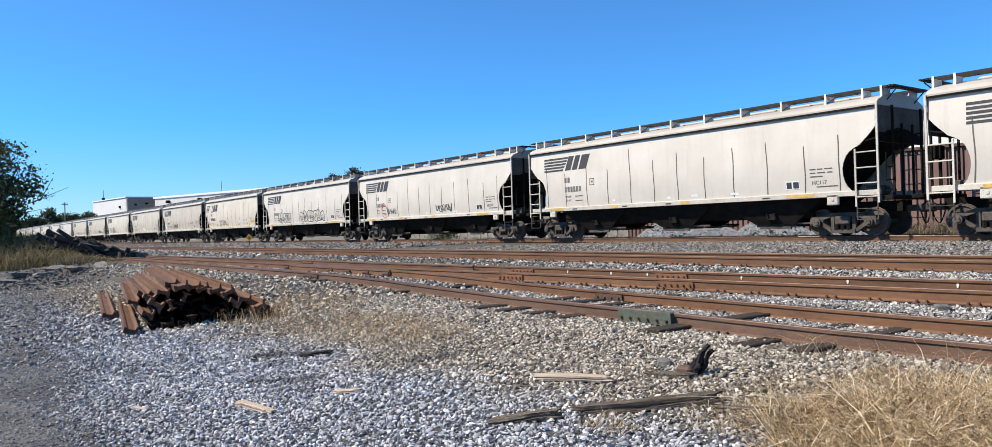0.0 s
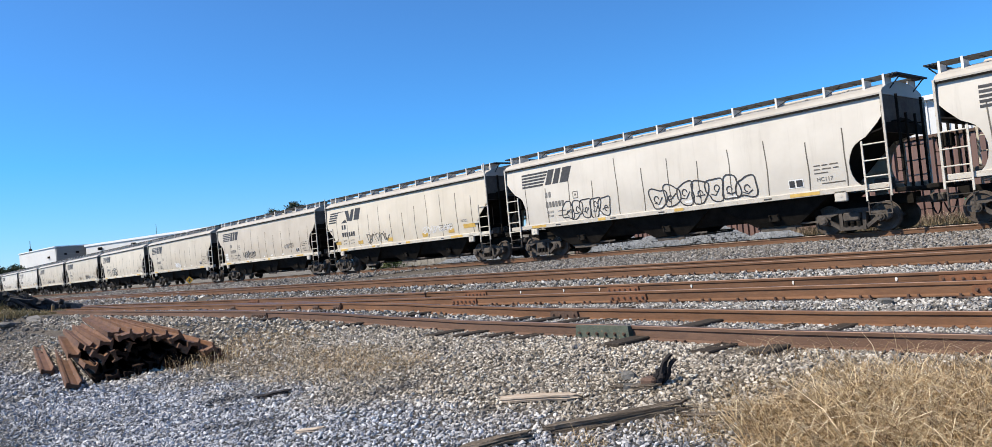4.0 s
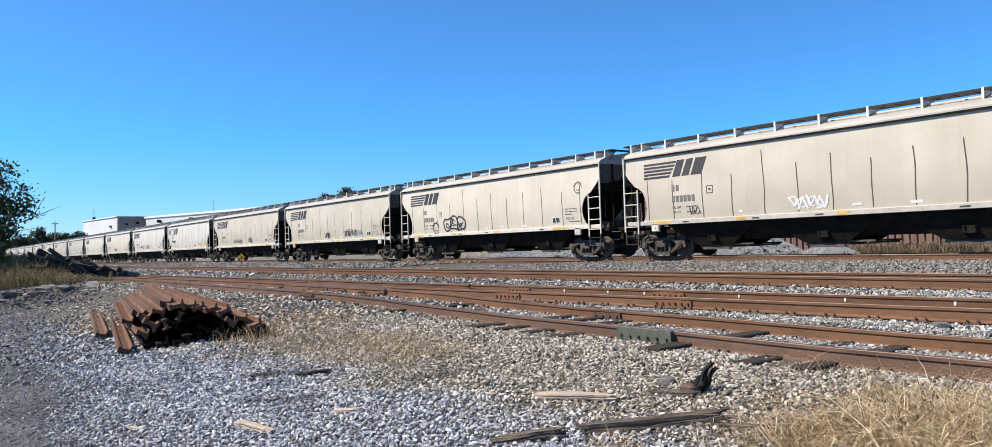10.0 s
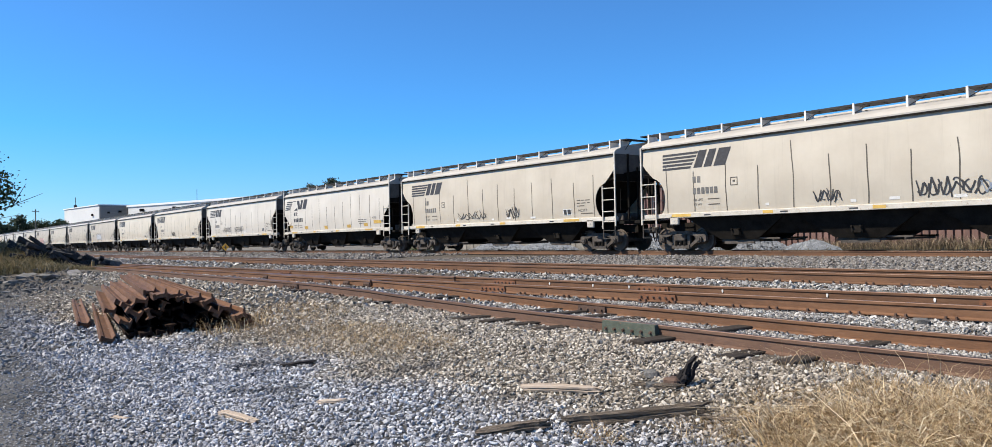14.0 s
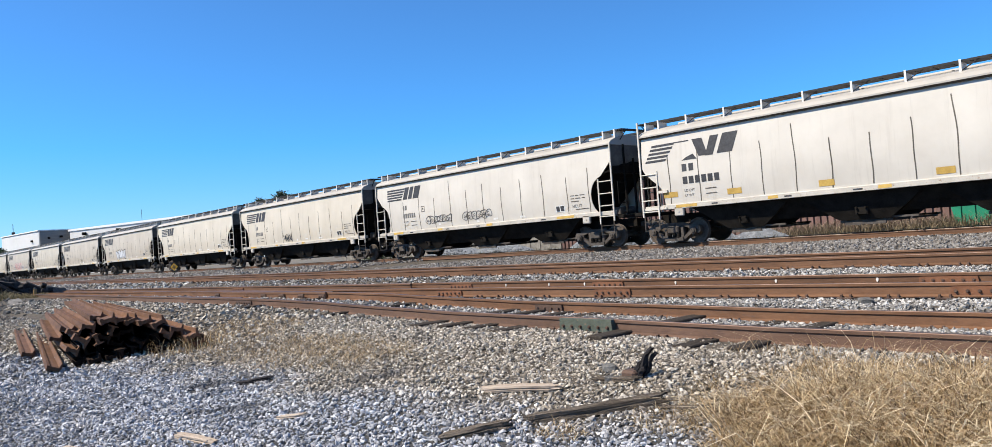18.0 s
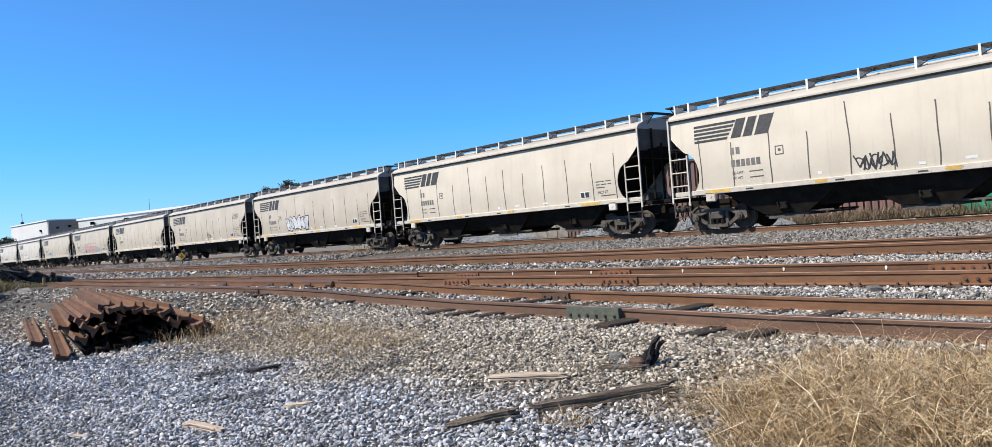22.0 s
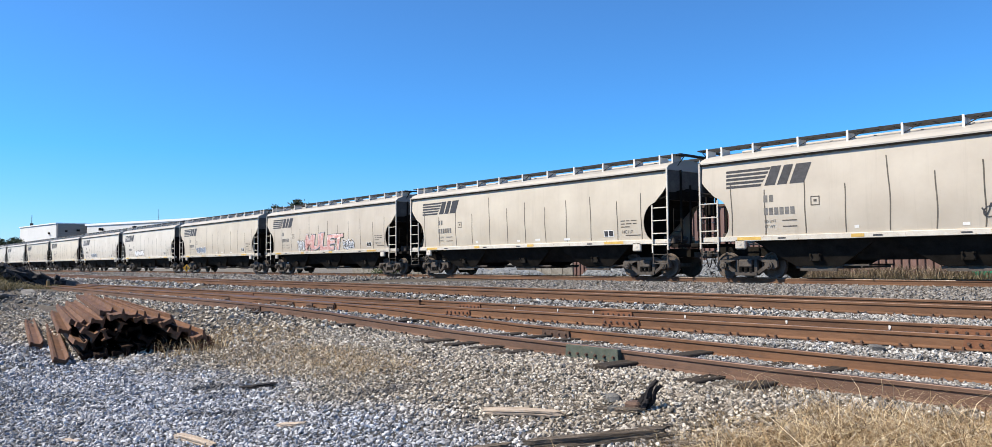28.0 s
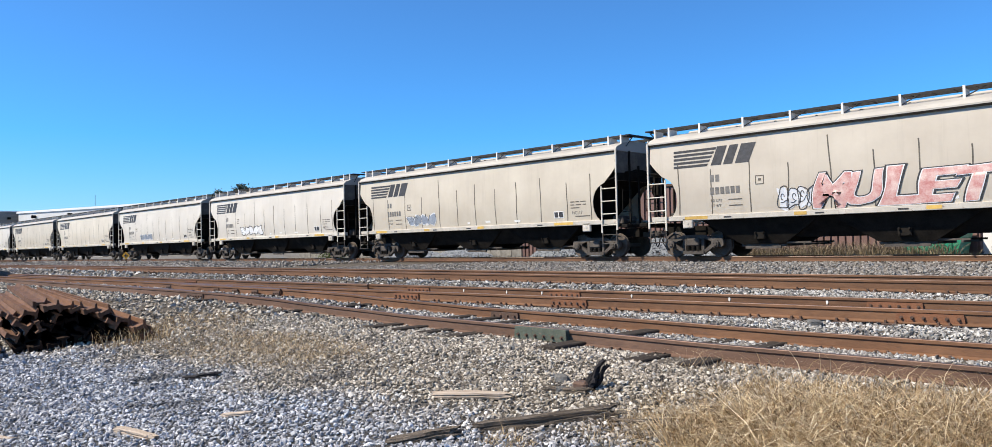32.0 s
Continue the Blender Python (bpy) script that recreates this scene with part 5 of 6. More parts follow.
SCRAP = [scrap_rail(l, b, 1.15, M_SHADESCRAP) for l, b in ((3.9, 0.15), (4.4, -0.2), (4.8, 0.0), (3.5, 0.35), (5.1, 0.1))]
rr = random.Random(5)


def drop_rail(x, y, z, turn, tilt, roll, me, label="rusty brown scrap rail in a heap on the gravel"):
    o = new("scrap_rail", me)
    o.matrix_world = Matrix.Translation((x, y, z)) @ pose(0, 0, 0, 0, 0, turn) @ pose(0, 0, 0, 0, tilt, 0) @ pose(0, 0, 0, roll, 0, 0)
    tagged(o, label, "scrap rail", "scrap rails in the heap")


def heap_top(y):
    return float(np.interp(y, [2.9, 3.2, 3.45, 3.6, 3.8, 4.0, 4.2, 4.4], [0.20, 0.40, 0.60, 0.70, 0.66, 0.58, 0.46, 0.32]))


# the inside of the heap, shade put into darker rust, its ends lying back from the face
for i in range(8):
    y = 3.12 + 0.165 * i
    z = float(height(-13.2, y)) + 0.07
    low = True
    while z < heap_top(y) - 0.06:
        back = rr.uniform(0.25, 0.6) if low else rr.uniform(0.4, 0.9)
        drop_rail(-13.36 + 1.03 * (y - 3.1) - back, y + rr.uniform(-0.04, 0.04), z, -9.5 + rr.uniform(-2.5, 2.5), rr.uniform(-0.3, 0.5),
                  rr.choice((0, 90, -90, 180, 60, -70)) + rr.uniform(-14, 14), rr.choice(SCRAP), "scrap rail deep in a heap, rust darkened for shade")
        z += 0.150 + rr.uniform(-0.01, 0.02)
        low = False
# the top and the flank, lying on their sides: x, y, z, length, roll, bend, size
for x, y, z, l, roll, bend, size in (
        (-15.00, 3.06, 0.44, 4.8, 78, 0.10, 1.15), (-14.39, 3.07, 0.63, 4.6, 70, 0.05, 1.25), (-13.59, 3.12, 0.49, 7.5, 58, 0.10, 1.45),
        (-13.92, 3.04, 0.32, 3.6, 70, 0.00, 1.15), (-14.06, 3.10, 0.59, 6.0, 66, 0.05, 1.20), (-13.70, 3.25, 0.68, 6.4, 80, 0.05, 1.20),
        (-13.15, 3.40, 0.78, 7.0, 92, 0.00, 1.35), (-13.76, 3.39, 0.81, 7.0, 88, 0.00, 1.20), (-13.29, 3.65, 0.76, 6.4, 96, 0.00, 1.20),
        (-13.08, 3.76, 0.73, 6.2, 98, 0.04, 1.20), (-12.86, 3.87, 0.71, 6.0, 100, 0.00, 1.20), (-12.63, 4.00, 0.68, 6.9, 104, 0.00, 1.25),
        (-12.52, 4.06, 0.53, 3.0, 60, 0.00, 1.10), (-12.52, 4.21, 0.56, 5.0, 106, 0.00, 1.15), (-12.18, 4.34, 0.45, 4.5, 108, 0.00, 1.20),
        (-12.09, 4.43, 0.35, 4.0, 104, 0.00, 1.15), (-13.49, 3.32, 0.48, 3.2, 20, 0.00, 1.05), (-13.42, 3.53, 0.59, 3.2, 150, 0.00, 1.00)):
    drop_rail(x + rr.uniform(-0.14, 0.10), y, z, -8.8 + rr.uniform(-1.2, 1.2), rr.uniform(-0.1, 0.45), roll + (rr.uniform(-32, 20) if roll > 90 else 0), scrap_rail(l, bend, size))
# two lie by themselves on the gravel: x, y, turn, length, roll, bend
for x, y, turn, l, roll, bend in ((-16.52, 2.88, -8.4, 6.7, 78, 0.05), (-13.46, 2.68, -9.6, 9.5, 74, 0.0)):
    drop_rail(x, y, 0.11, turn, 0.1, roll, scrap_rail(l, bend, 1.25), "rusty brown scrap rail lying beside the heap")


# ---- wood and litter on the gravel ----
def timber(name, a, b, width, thick, material, label, category="plank", rough=0.02, seed=1):
    """A split, weathered length of wood lying between two spots."""
    r = random.Random(seed)
    a, b = Vector(a), Vector(b)
    d = b - a
    n = 14
    bm = bmesh.new()
    rings = []
    # a worn outline with splits along the grain, frayed at both ends
    outline = [(-1, -1), (1, -1), (1, -0.25), (0.72, -0.05), (0.98, 0.2), (0.85, 0.85), (0.42, 0.95), (0.30, 0.45), (0.16, 1.0), (-0.35, 0.9), (-0.46, 0.35), (-0.6, 0.9), (-0.95, 0.7), (-0.98, 0.1), (-0.7, -0.1), (-1, -0.35)]
    drift = [[0.0, 0.0] for _ in outline]
    fray = [[r.uniform(-0.045, 0.06) for _ in outline] for _ in (0, 1)]
    for i in range(n + 1):
        u = i / n
        w, t = width * r.uniform(0.95, 1.04) / 2, thick * r.uniform(0.94, 1.05) / 2
        if i in (0, n):
            w, t = w * 0.75, t * 0.8
        ring_now = []
        for k, (yy, zz) in enumerate(outline):
            drift[k][0] += r.uniform(-0.07, 0.07) - 0.2 * drift[k][0]
            drift[k][1] += r.uniform(-0.07, 0.07) - 0.2 * drift[k][1]
            x = d.length * u + (fray[0][k] if i == 0 else fray[1][k] if i == n else 0)
            ring_now.append(bm.verts.new((x, w * (yy + drift[k][0]), t * (zz + drift[k][1]) + 0.004 * math.sin(5 * u + seed))))
        rings.append(ring_now)
    m = len(outline)
    for p, q in zip(rings, rings[1:]):
        for i in range(m):
            j = (i + 1) % m
            bm.faces.new((p[i], p[j], q[j], q[i]))
    bm.faces.new(rings[0][::-1])
    bm.faces.new(rings[-1])
    ob = part(name, bm, material)
    ob.matrix_world = Matrix.Translation(a) @ d.to_track_quat("X", "Z").to_matrix().to_4x4()
    return tagged(ob, label, category)


def on_ground(x, y, up):
    return (x, y, float(height(x, y)) + up)


timber("old_plank", on_ground(-4.42, 4.12, 0.035), on_ground(-3.62, 4.84, 0.06), 0.085, 0.085, M_PLANK, "grey weathered broken timber lying on the gravel", seed=2)
timber("old_plank", on_ground(-3.55, 4.70, 0.03), on_ground(-3.15, 4.80, 0.03), 0.06, 0.04, M_PLANK, "dark splintered timber piece in dry grass", seed=3)
timber("old_plank", on_ground(-4.86, 3.62, 0.03), on_ground(-4.47, 3.96, 0.05), 0.10, 0.07, M_PLANK, "short grey broken timber on blue gravel", seed=4)
timber("pale_board", on_ground(-5.40, 4.53, 0.03), on_ground(-4.75, 4.81, 0.04), 0.10, 0.06, M_PALEWOOD, "bleached pale board on the gravel", "board", 0.006, 5)
timber("wood_scrap", on_ground(-7.34, 2.42, 0.03), on_ground(-6.84, 2.56, 0.02), 0.09, 0.05, M_PALEWOOD, "torn pale wood scrap on the gravel", "wood scrap", 0.015, 6)
timber("wood_chip", on_ground(-6.95, 3.26, 0.02), on_ground(-6.78, 3.40, 0.02), 0.08, 0.03, M_PALEWOOD, "small pale wood chip on the gravel", "wood chip", 0.012, 7)
timber("wood_chip", on_ground(-7.9, 1.62, 0.02), on_ground(-7.75, 1.70, 0.02), 0.05, 0.02, M_PALEWOOD, "small white chip on the gravel", "wood chip", 0.01, 8)
timber("old_plank", on_ground(-4.55, 5.10, 0.03), on_ground(-4.15, 5.22, 0.03), 0.05, 0.04, M_PLANK, "thin dark stick across the stones", seed=9)
timber("bark_piece", on_ground(-9.0, 3.72, 0.02), on_ground(-8.7, 4.0, 0.02), 0.12, 0.04, M_CHAR, "black curled strip lying on the gravel", "scrap", 0.02, 10)


def stump():
    """A charred, split stub standing among the stones."""
    st = thing("charred_stub", "black charred wooden stub standing in the gravel", "wooden stub", at=on_ground(-4.22, 5.32, 0))
    r = random.Random(3)
    for dx, dy, h, w, lean in ((0, 0, 0.29, 0.05, 0.11), (0.035, 0.03, 0.25, 0.04, 0.10), (-0.03, -0.04, 0.19, 0.045, 0.07), (-0.07, 0.0, 0.11, 0.05, -0.02), (0.02, -0.05, 0.14, 0.035, 0.04)):
        bm = bmesh.new()
        prev = None
        for i in range(9):
            u = i / 8
            rad = w * (1 - 0.62 * u * u) * r.uniform(0.75, 1.2)
            c = (dx + lean * u * u + r.uniform(-0.012, 0.012), dy + 0.05 * u + r.uniform(-0.01, 0.01), h * u - 0.03)
            ringv = [bm.verts.new((c[0] + rad * math.cos(a) * r.uniform(0.6, 1.25), c[1] + rad * math.sin(a) * r.uniform(0.6, 1.25), c[2] + r.uniform(-0.016, 0.016))) for a in (0.3, 1.1, 1.9, 2.7, 3.5, 4.4, 5.3)]
            if prev:
                for k in range(7):
                    bm.faces.new((prev[k], prev[(k + 1) % 7], ringv[(k + 1) % 7], ringv[k]))
            prev = ringv
        bm.faces.new(prev)
        part("splinter", bm, M_CHAR, st)
    bm = bmesh.new()
    box(bm, -0.13, 0.02, -0.10, 0.06, -0.03, 0.07, bevel=0.02)
    part("root_block", bm, M_DARKRUST, st)


stump()


def rock(name, x, y, sx, sy, sz, seed, material=M_CONC, label="slab of broken grey concrete at the road's edge"):
    r = random.Random(seed)
    bm = bmesh.new()
    bmesh.ops.create_icosphere(bm, subdivisions=2, radius=1)
    for v in bm.verts:
        k = 1 + r.uniform(-0.22, 0.22)
        v.co = Vector((max(-0.8, min(0.8, v.co.x * k)) * sx, max(-0.8, min(0.8, v.co.y * k)) * sy, max(-0.5, min(0.6, v.co.z * k)) * sz))
    ob = part(name, bm, material)
    ob.matrix_world = pose(x, y, float(height(x, y)) + sz * 0.2, r.uniform(-8, 8), r.uniform(-8, 8), r.uniform(0, 180))
    return tagged(ob, label, "rock")


for i, (x, y, sx, sy, sz) in enumerate(((-36.5, 3.2, 1.0, 0.6, 0.35), (-35.2, 3.9, 0.9, 0.7, 0.30), (-34.0, 4.9, 1.3, 0.6, 0.35), (-33.6, 5.6, 1.2, 0.5, 0.22), (-37.0, 4.4, 0.8, 0.6, 0.3), (-31.5, 3.0, 0.7, 0.5, 0.2), (-30.2, 3.7, 0.5, 0.4, 0.16), (-35, 2.4, 1.1, 0.7, 0.3), (-38, 5.2, 0.9, 0.5, 0.4), (-28.5, 3.1, 0.4, 0.3, 0.12))):
    rock("broken_slab", x, y, sx * 0.75, sy * 0.62, sz * 0.55, 60 + i)
x, y = rng.uniform(-42, -25, 5200), rng.uniform(1.0, 7.0, 5200)
keep = (np.hypot((x + 33.8) / 7, (y - 3.8) / 2.4) < rng.uniform(0.2, 1.1, 5200)) & (y < 6.4)
scatter("rubble", x[keep], y[keep], rng.uniform(0.3, 1.0, keep.sum()) ** 3 * 0.065 + 0.018, CUB_V, CUB_F, "grey rubble and clods at the road's edge", material=M_CONC)
for i, (x, y, sx, sy, sz) in enumerate(((-3.9, 9.3, 0.14, 0.11, 0.09), (-4.40, 5.16, 0.08, 0.05, 0.06), (-4.62, 5.40, 0.09, 0.06, 0.08), (-11.0, 3.9, 0.10, 0.07, 0.05))):
    rock("dark_stone", x, y, sx, sy, sz, 80 + i, M_CONC, "dark grey cobble lying in the ballast")
post = thing("marker_post", "short yellow marker post beside the timber heap", "marker post", at=on_ground(-38.5, 7.12, 0))
bm = bmesh.new()
rod(bm, (0, 0, -0.05), (0.02, 0.03, 0.34), 0.075, 0.065, n=10)
part("stub", bm, M_OLDYELLOW, post)
bm = bmesh.new()
rod(bm, (0.02, 0.03, 0.335), (0.022, 0.033, 0.40), 0.08, 0.04, n=10)
part("cap", bm, M_CONC, post, "grey cap")
rock("pale_block", -40.5, 8.2, 0.7, 0.5, 0.45, 91, M_CONC, "pale grey concrete block beside the timber heap")

for x in (-11.95, -10.75, -9.85, -7.85, -6.05, -4.55):
    bm = bmesh.new()
    plate(bm, [(0.017 * math.cos(0.785 * q), -0.078 + 0.032 * math.sin(0.785 * q) + 0.006 * math.cos(1.7 * q)) for q in range(8)], -0.034, -0.0225)
    m = part("paint_mark", bm, M_BRACKET, turnout, "white paint mark on the rail web")
    m.matrix_local = pose(x, float(y_turnout(x)) + GAUGE, Z_TURNOUT, 0, 0, LEAN)

# a heap of black ties slumping towards the yard track
hr = random.Random(11)
for i in range(105):
    u = (i + hr.random()) / 105
    y = 5.15 + 2.95 * u
    out = hr.uniform(-1.3, 1.3)
    base = float(height(-41 + out, y))
    crest = float(np.interp(y, [5.1, 5.5, 6.0, 6.9, 7.8, 8.1], [1.55, 1.95, 1.62, 1.34, 0.86, 0.62])) - 0.28 * abs(out)
    z = base + 0.08 + max(0.0, crest - base - 0.16) * hr.random() ** 0.6
    half = hr.choice((1.2, 0.9, 0.6, 0.45, 0.35)) * hr.uniform(0.85, 1.05)
    bm = bmesh.new()
    box(bm, -0.11, 0.11, -half, half, -0.085, 0.085, bevel=0.025)
    for v in bm.verts:
        v.co += Vector((hr.uniform(-0.015, 0.015), hr.uniform(-0.06, 0.06), hr.uniform(-0.015, 0.015)))
    o = part("old_tie", bm, M_CREOSOTE)
    o.matrix_world = pose(-41.0 + out, y, z, -24 + hr.uniform(-14, 14), hr.uniform(-16, 16), hr.choice((0, 0, 15, -35, 70)) + hr.uniform(-20, 20))
    tagged(o, "black creosoted railway tie in a slumped heap", "railway tie", "old ties in the heap")


# ---- grass, weeds ----
def blades(name, x, y, h, width, lean, material, label, down=0.0):
    n = len(x)
    a = rng.uniform(0, 2 * np.pi, n)
    side = np.stack([np.cos(a), np.sin(a), 0 * a], -1) * (width * rng.uniform(0.6, 1.2, n))[:, None] / 2
    b = rng.uniform(0, 2 * np.pi, n)
    way = np.stack([np.cos(b), np.sin(b)], -1) * (h * lean * rng.uniform(0.2, 1.3, n))[:, None]
    base = np.stack([x, y, height(x, y) - 0.02], -1)
    mid = base + np.stack([way[:, 0] * 0.35, way[:, 1] * 0.35, h * 0.6], -1)
    tip = base + np.stack([way[:, 0], way[:, 1], h * rng.uniform(0.75 - down, 1.0, n)], -1)
    v = np.stack([base - side, base + side, mid - side * 0.7, mid + side * 0.7, tip], 1)
    f = (np.array([(0, 1, 2), (1, 3, 2), (2, 3, 4)])[None] + (np.arange(n) * 5)[:, None, None]).reshape(-1, 3)
    return tagged(new(name, raw_mesh(name, v.reshape(-1, 3), f, material)), label, "grass", kind="stuff")


def blob(n, cx, cy, sx, sy, edge=1.0):
    a, r = rng.uniform(0, 2 * np.pi, n), np.sqrt(rng.uniform(0, 1, n))
    return cx + sx * r * np.cos(a) * edge, cy + sy * r * np.sin(a)


def straw_bed():
    xs, ys, hs = [], [], []
    for cx, cy, sx, sy, n, h in ((-1.2, 5.15, 1.5, 0.75, 10000, 0.28), (-2.3, 4.85, 0.75, 0.55, 4200, 0.20), (0.4, 5.4, 1.4, 0.8, 4500, 0.32), (-2.8, 5.35, 0.8, 0.6, 1700, 0.10), (-1.9, 6.0, 1.3, 0.45, 2600, 0.13), (-2.2, 4.3, 0.65, 0.40, 2400, 0.17), (-3.0, 4.75, 0.5, 0.35, 700, 0.10)):
        a, b = blob(n, cx, cy, sx, sy)
        xs.append(a), ys.append(b), hs.append(h * rng.uniform(0.5, 1.25, n))
    return np.concatenate(xs), np.concatenate(ys), np.concatenate(hs)


x, y, h = straw_bed()
blades("dry_grass", x, y, h, 0.0085, 1.7, M_STRAW, "thick bed of dry straw-coloured grass", 0.5)
x, y = np.concatenate([blob(420, -1.4, 5.1, 1.5, 0.75), blob(220, -2.4, 4.7, 0.8, 0.5), blob(160, 0.2, 5.4, 1.2, 0.7)], axis=1)
blades("bent_straw", x, y, rng.uniform(0.14, 0.32, len(x)), 0.012, 2.1, M_STRAW, "coarse bent straw lying over the grass", 0.6)
x, y = np.concatenate([blob(330, -1.2, 5.1, 1.5, 0.7), blob(120, -2.3, 4.7, 0.8, 0.5)], axis=1)
blades("fallen_straw", x, y, rng.uniform(0.22, 0.42, len(x)), 0.011, 2.8, M_PALESTRAW, "long pale straws fallen across the grass", 0.55)
x, y = np.concatenate([blob(900, -2.9, 5.0, 1.0, 0.55), blob(500, -3.1, 5.6, 1.0, 0.5), blob(260, -3.5, 4.5, 0.6, 0.3), blob(2600, -9.4, 4.85, 2.0, 0.42), blob(1000, -11.3, 4.5, 1.2, 0.4), blob(500, -7.5, 5.2, 0.8, 0.3)], axis=1)
blades("flat_stems", x, y, rng.uniform(0.03, 0.09, len(x)), 0.009, 3.2, M_DEADSTEM, "flattened grey-brown dead stems on the stones", 0.4)
x, y = blob(90, -1.5, 5.6, 1.6, 0.8)
blades("seed_stalks", x, y, rng.uniform(0.22, 0.44, len(x)), 0.006, 1.3, M_STRAW, "tall pale dry grass stalks")
x, y = np.concatenate([blob(2600, -10.2, 4.8, 2.4, 0.7), blob(1800, -9.0, 5.2, 1.6, 0.5), blob(1500, -12.6, 5.6, 1.3, 0.6), blob(260, -3.3, 4.55, 0.4, 0.25), blob(200, -4.0, 4.05, 0.22, 0.15)], axis=1)
blades("sparse_grass", x, y, rng.uniform(0.04, 0.14, len(x)), 0.007, 1.6, M_STRAW, "sparse dry grass among the stones", 0.3)
x, y = np.concatenate([blob(150, -12.1, 4.45, 0.35, 0.3), blob(60, -12.5, 4.0, 0.5, 0.2)], axis=1)
blades("weeds", x, y, rng.uniform(0.12, 0.38, len(x)), 0.010, 0.6, M_STRAW, "dry weeds at the foot of the rail heap")
x, y = np.concatenate([blob(300, -2.2, 6.5, 2.0, 0.22), blob(700, -0.8, 6.4, 1.5, 0.3)], axis=1)
blades("weeds", x, y, rng.uniform(0.08, 0.30, len(x)), 0.007, 1.6, M_STRAW, "dry weeds along the rail")
x, y = np.concatenate([blob(17000, -45.0, 4.2, 6.5, 3.4), blob(5000, -39.5, 5.9, 2.6, 1.9)], axis=1)
blades("bank_grass", x, y, rng.uniform(0.25, 1.0, len(x)) * np.interp(x, [-41, -38], [1.15, 0.6]) * np.interp(y, [5.2, 6.6], [1.0, 0.3]), 0.035, 0.8, M_WEED, "faded tan and olive weeds on a bank", 0.2)
x, y = np.concatenate([blob(900, -20, 29.2, 14, 0.8), blob(500, -12, 33, 5, 1.0), blob(600, -38, 29.5, 10, 1.0)], axis=1)
blades("far_weeds", x, y, rng.uniform(0.15, 0.6, len(x)), 0.03, 0.7, M_WEED, "weeds beyond the main track")


x, y = np.concatenate([blob(3600, -14.0, 34.2, 5.5, 0.7), blob(600, -27, 34.5, 4, 0.6)], axis=1)
blades("tan_brush", x, y, rng.uniform(0.3, 0.95, len(x)), 0.035, 0.7, M_DEADSTEM, "tan brush at the foot of the maroon wall")


# ---- trees ----
def leaf_cloud(tips, per, spread, size, r):
    n = len(tips) * per
    c = np.repeat(np.asarray(tips), per, axis=0) + r.normal(size=(n, 3)) * spread * (1, 1, 0.7)
    u = r.normal(size=(n, 3))
    u /= np.linalg.norm(u, axis=1, keepdims=True)
    w = np.cross(u, r.normal(size=(n, 3)))
    w /= np.linalg.norm(w, axis=1, keepdims=True)
    s = (size * r.uniform(0.6, 1.3, n))[:, None]
    v = np.stack([c - u * s, c + w * s * 0.5, c + u * s, c - w * s * 0.5], 1).reshape(-1, 3)
    f = np.arange(4 * n).reshape(n, 4)
    return v, f


def tree(x, y, base, crown, radius, tips, per, spread, size, seed, leaf, label, trunk=0.16):
    """Tapered trunk, limbs that fork towards the crown, and a loose crown of single leaves."""
    r = np.random.default_rng(seed)
    t = thing("tree", label, "tree", at=(x, y, 0))
    bm = bmesh.new()
    fork = Vector((0.1, 0.1, base + (crown - base) * 0.45))
    rod(bm, (0, 0, base - 0.3), fork, trunk, trunk * 0.7, 8)
    part("trunk", bm, M_BARK, t)
    ends = []
    bm = bmesh.new()
    for _ in range(tips):
        d = r.normal(size=3)
        d /= np.linalg.norm(d)
        k = r.uniform(0.45, 1.0) ** 0.6
        p = np.array([0, 0, crown]) + d * np.asarray(radius) * k
        ends.append(p)
        m = Vector(p) * 0.55 + fork * 0.45 + Vector((0, 0, 0.15))
        rod(bm, fork, m, trunk * 0.35, trunk * 0.18, 5)
        rod(bm, m, Vector(p), trunk * 0.18, trunk * 0.05, 4)
    part("branching", bm, M_BARK, t)
    v, f = leaf_cloud(ends, per, spread, size, r)
    c = new("crown", raw_mesh("crown", v, f, leaf))
    c.parent = t
    return t


tree(-46, 1.5, 0.9, 4.4, (3.0, 3.3, 2.8), 165, 110, 0.32, 0.10, 4, M_LEAF, "small broadleaf tree with loose green crown on the bank")
bm = bmesh.new()
for p, q in (((0, 3.4, 3.0), (0, 5.3, 3.7)), ((0, 4.2, 3.3), (0.2, 5.9, 4.1)), ((0, 3.0, 2.6), (-0.2, 4.9, 3.0)), ((0, 4.6, 3.45), (0, 5.2, 4.6))):
    rod(bm, p, q, 0.03, 0.008, 5)
snag = part("dead_branch", bm, M_BARK, None)
snag.matrix_world = pose(-45.5, 0.2, 0.3)
tagged(snag, "bare dead branches reaching out of the tree", "branch")
for i, (x, y, h) in enumerate(((-44, 1.6, 0.9), (-45, 0.8, 1.2), (-43.5, 2.6, 0.5))):
    r = np.random.default_rng(20 + i)
    v, f = leaf_cloud(r.normal(size=(16, 3)) * (0.6, 0.6, 0.3) + (x, y, 1.0 + h * 0.5), 50, 0.22, 0.09, r)
    tagged(new("bush", raw_mesh("bush", v, f, M_BUSH)), "green bush at the foot of the tree", "bush")
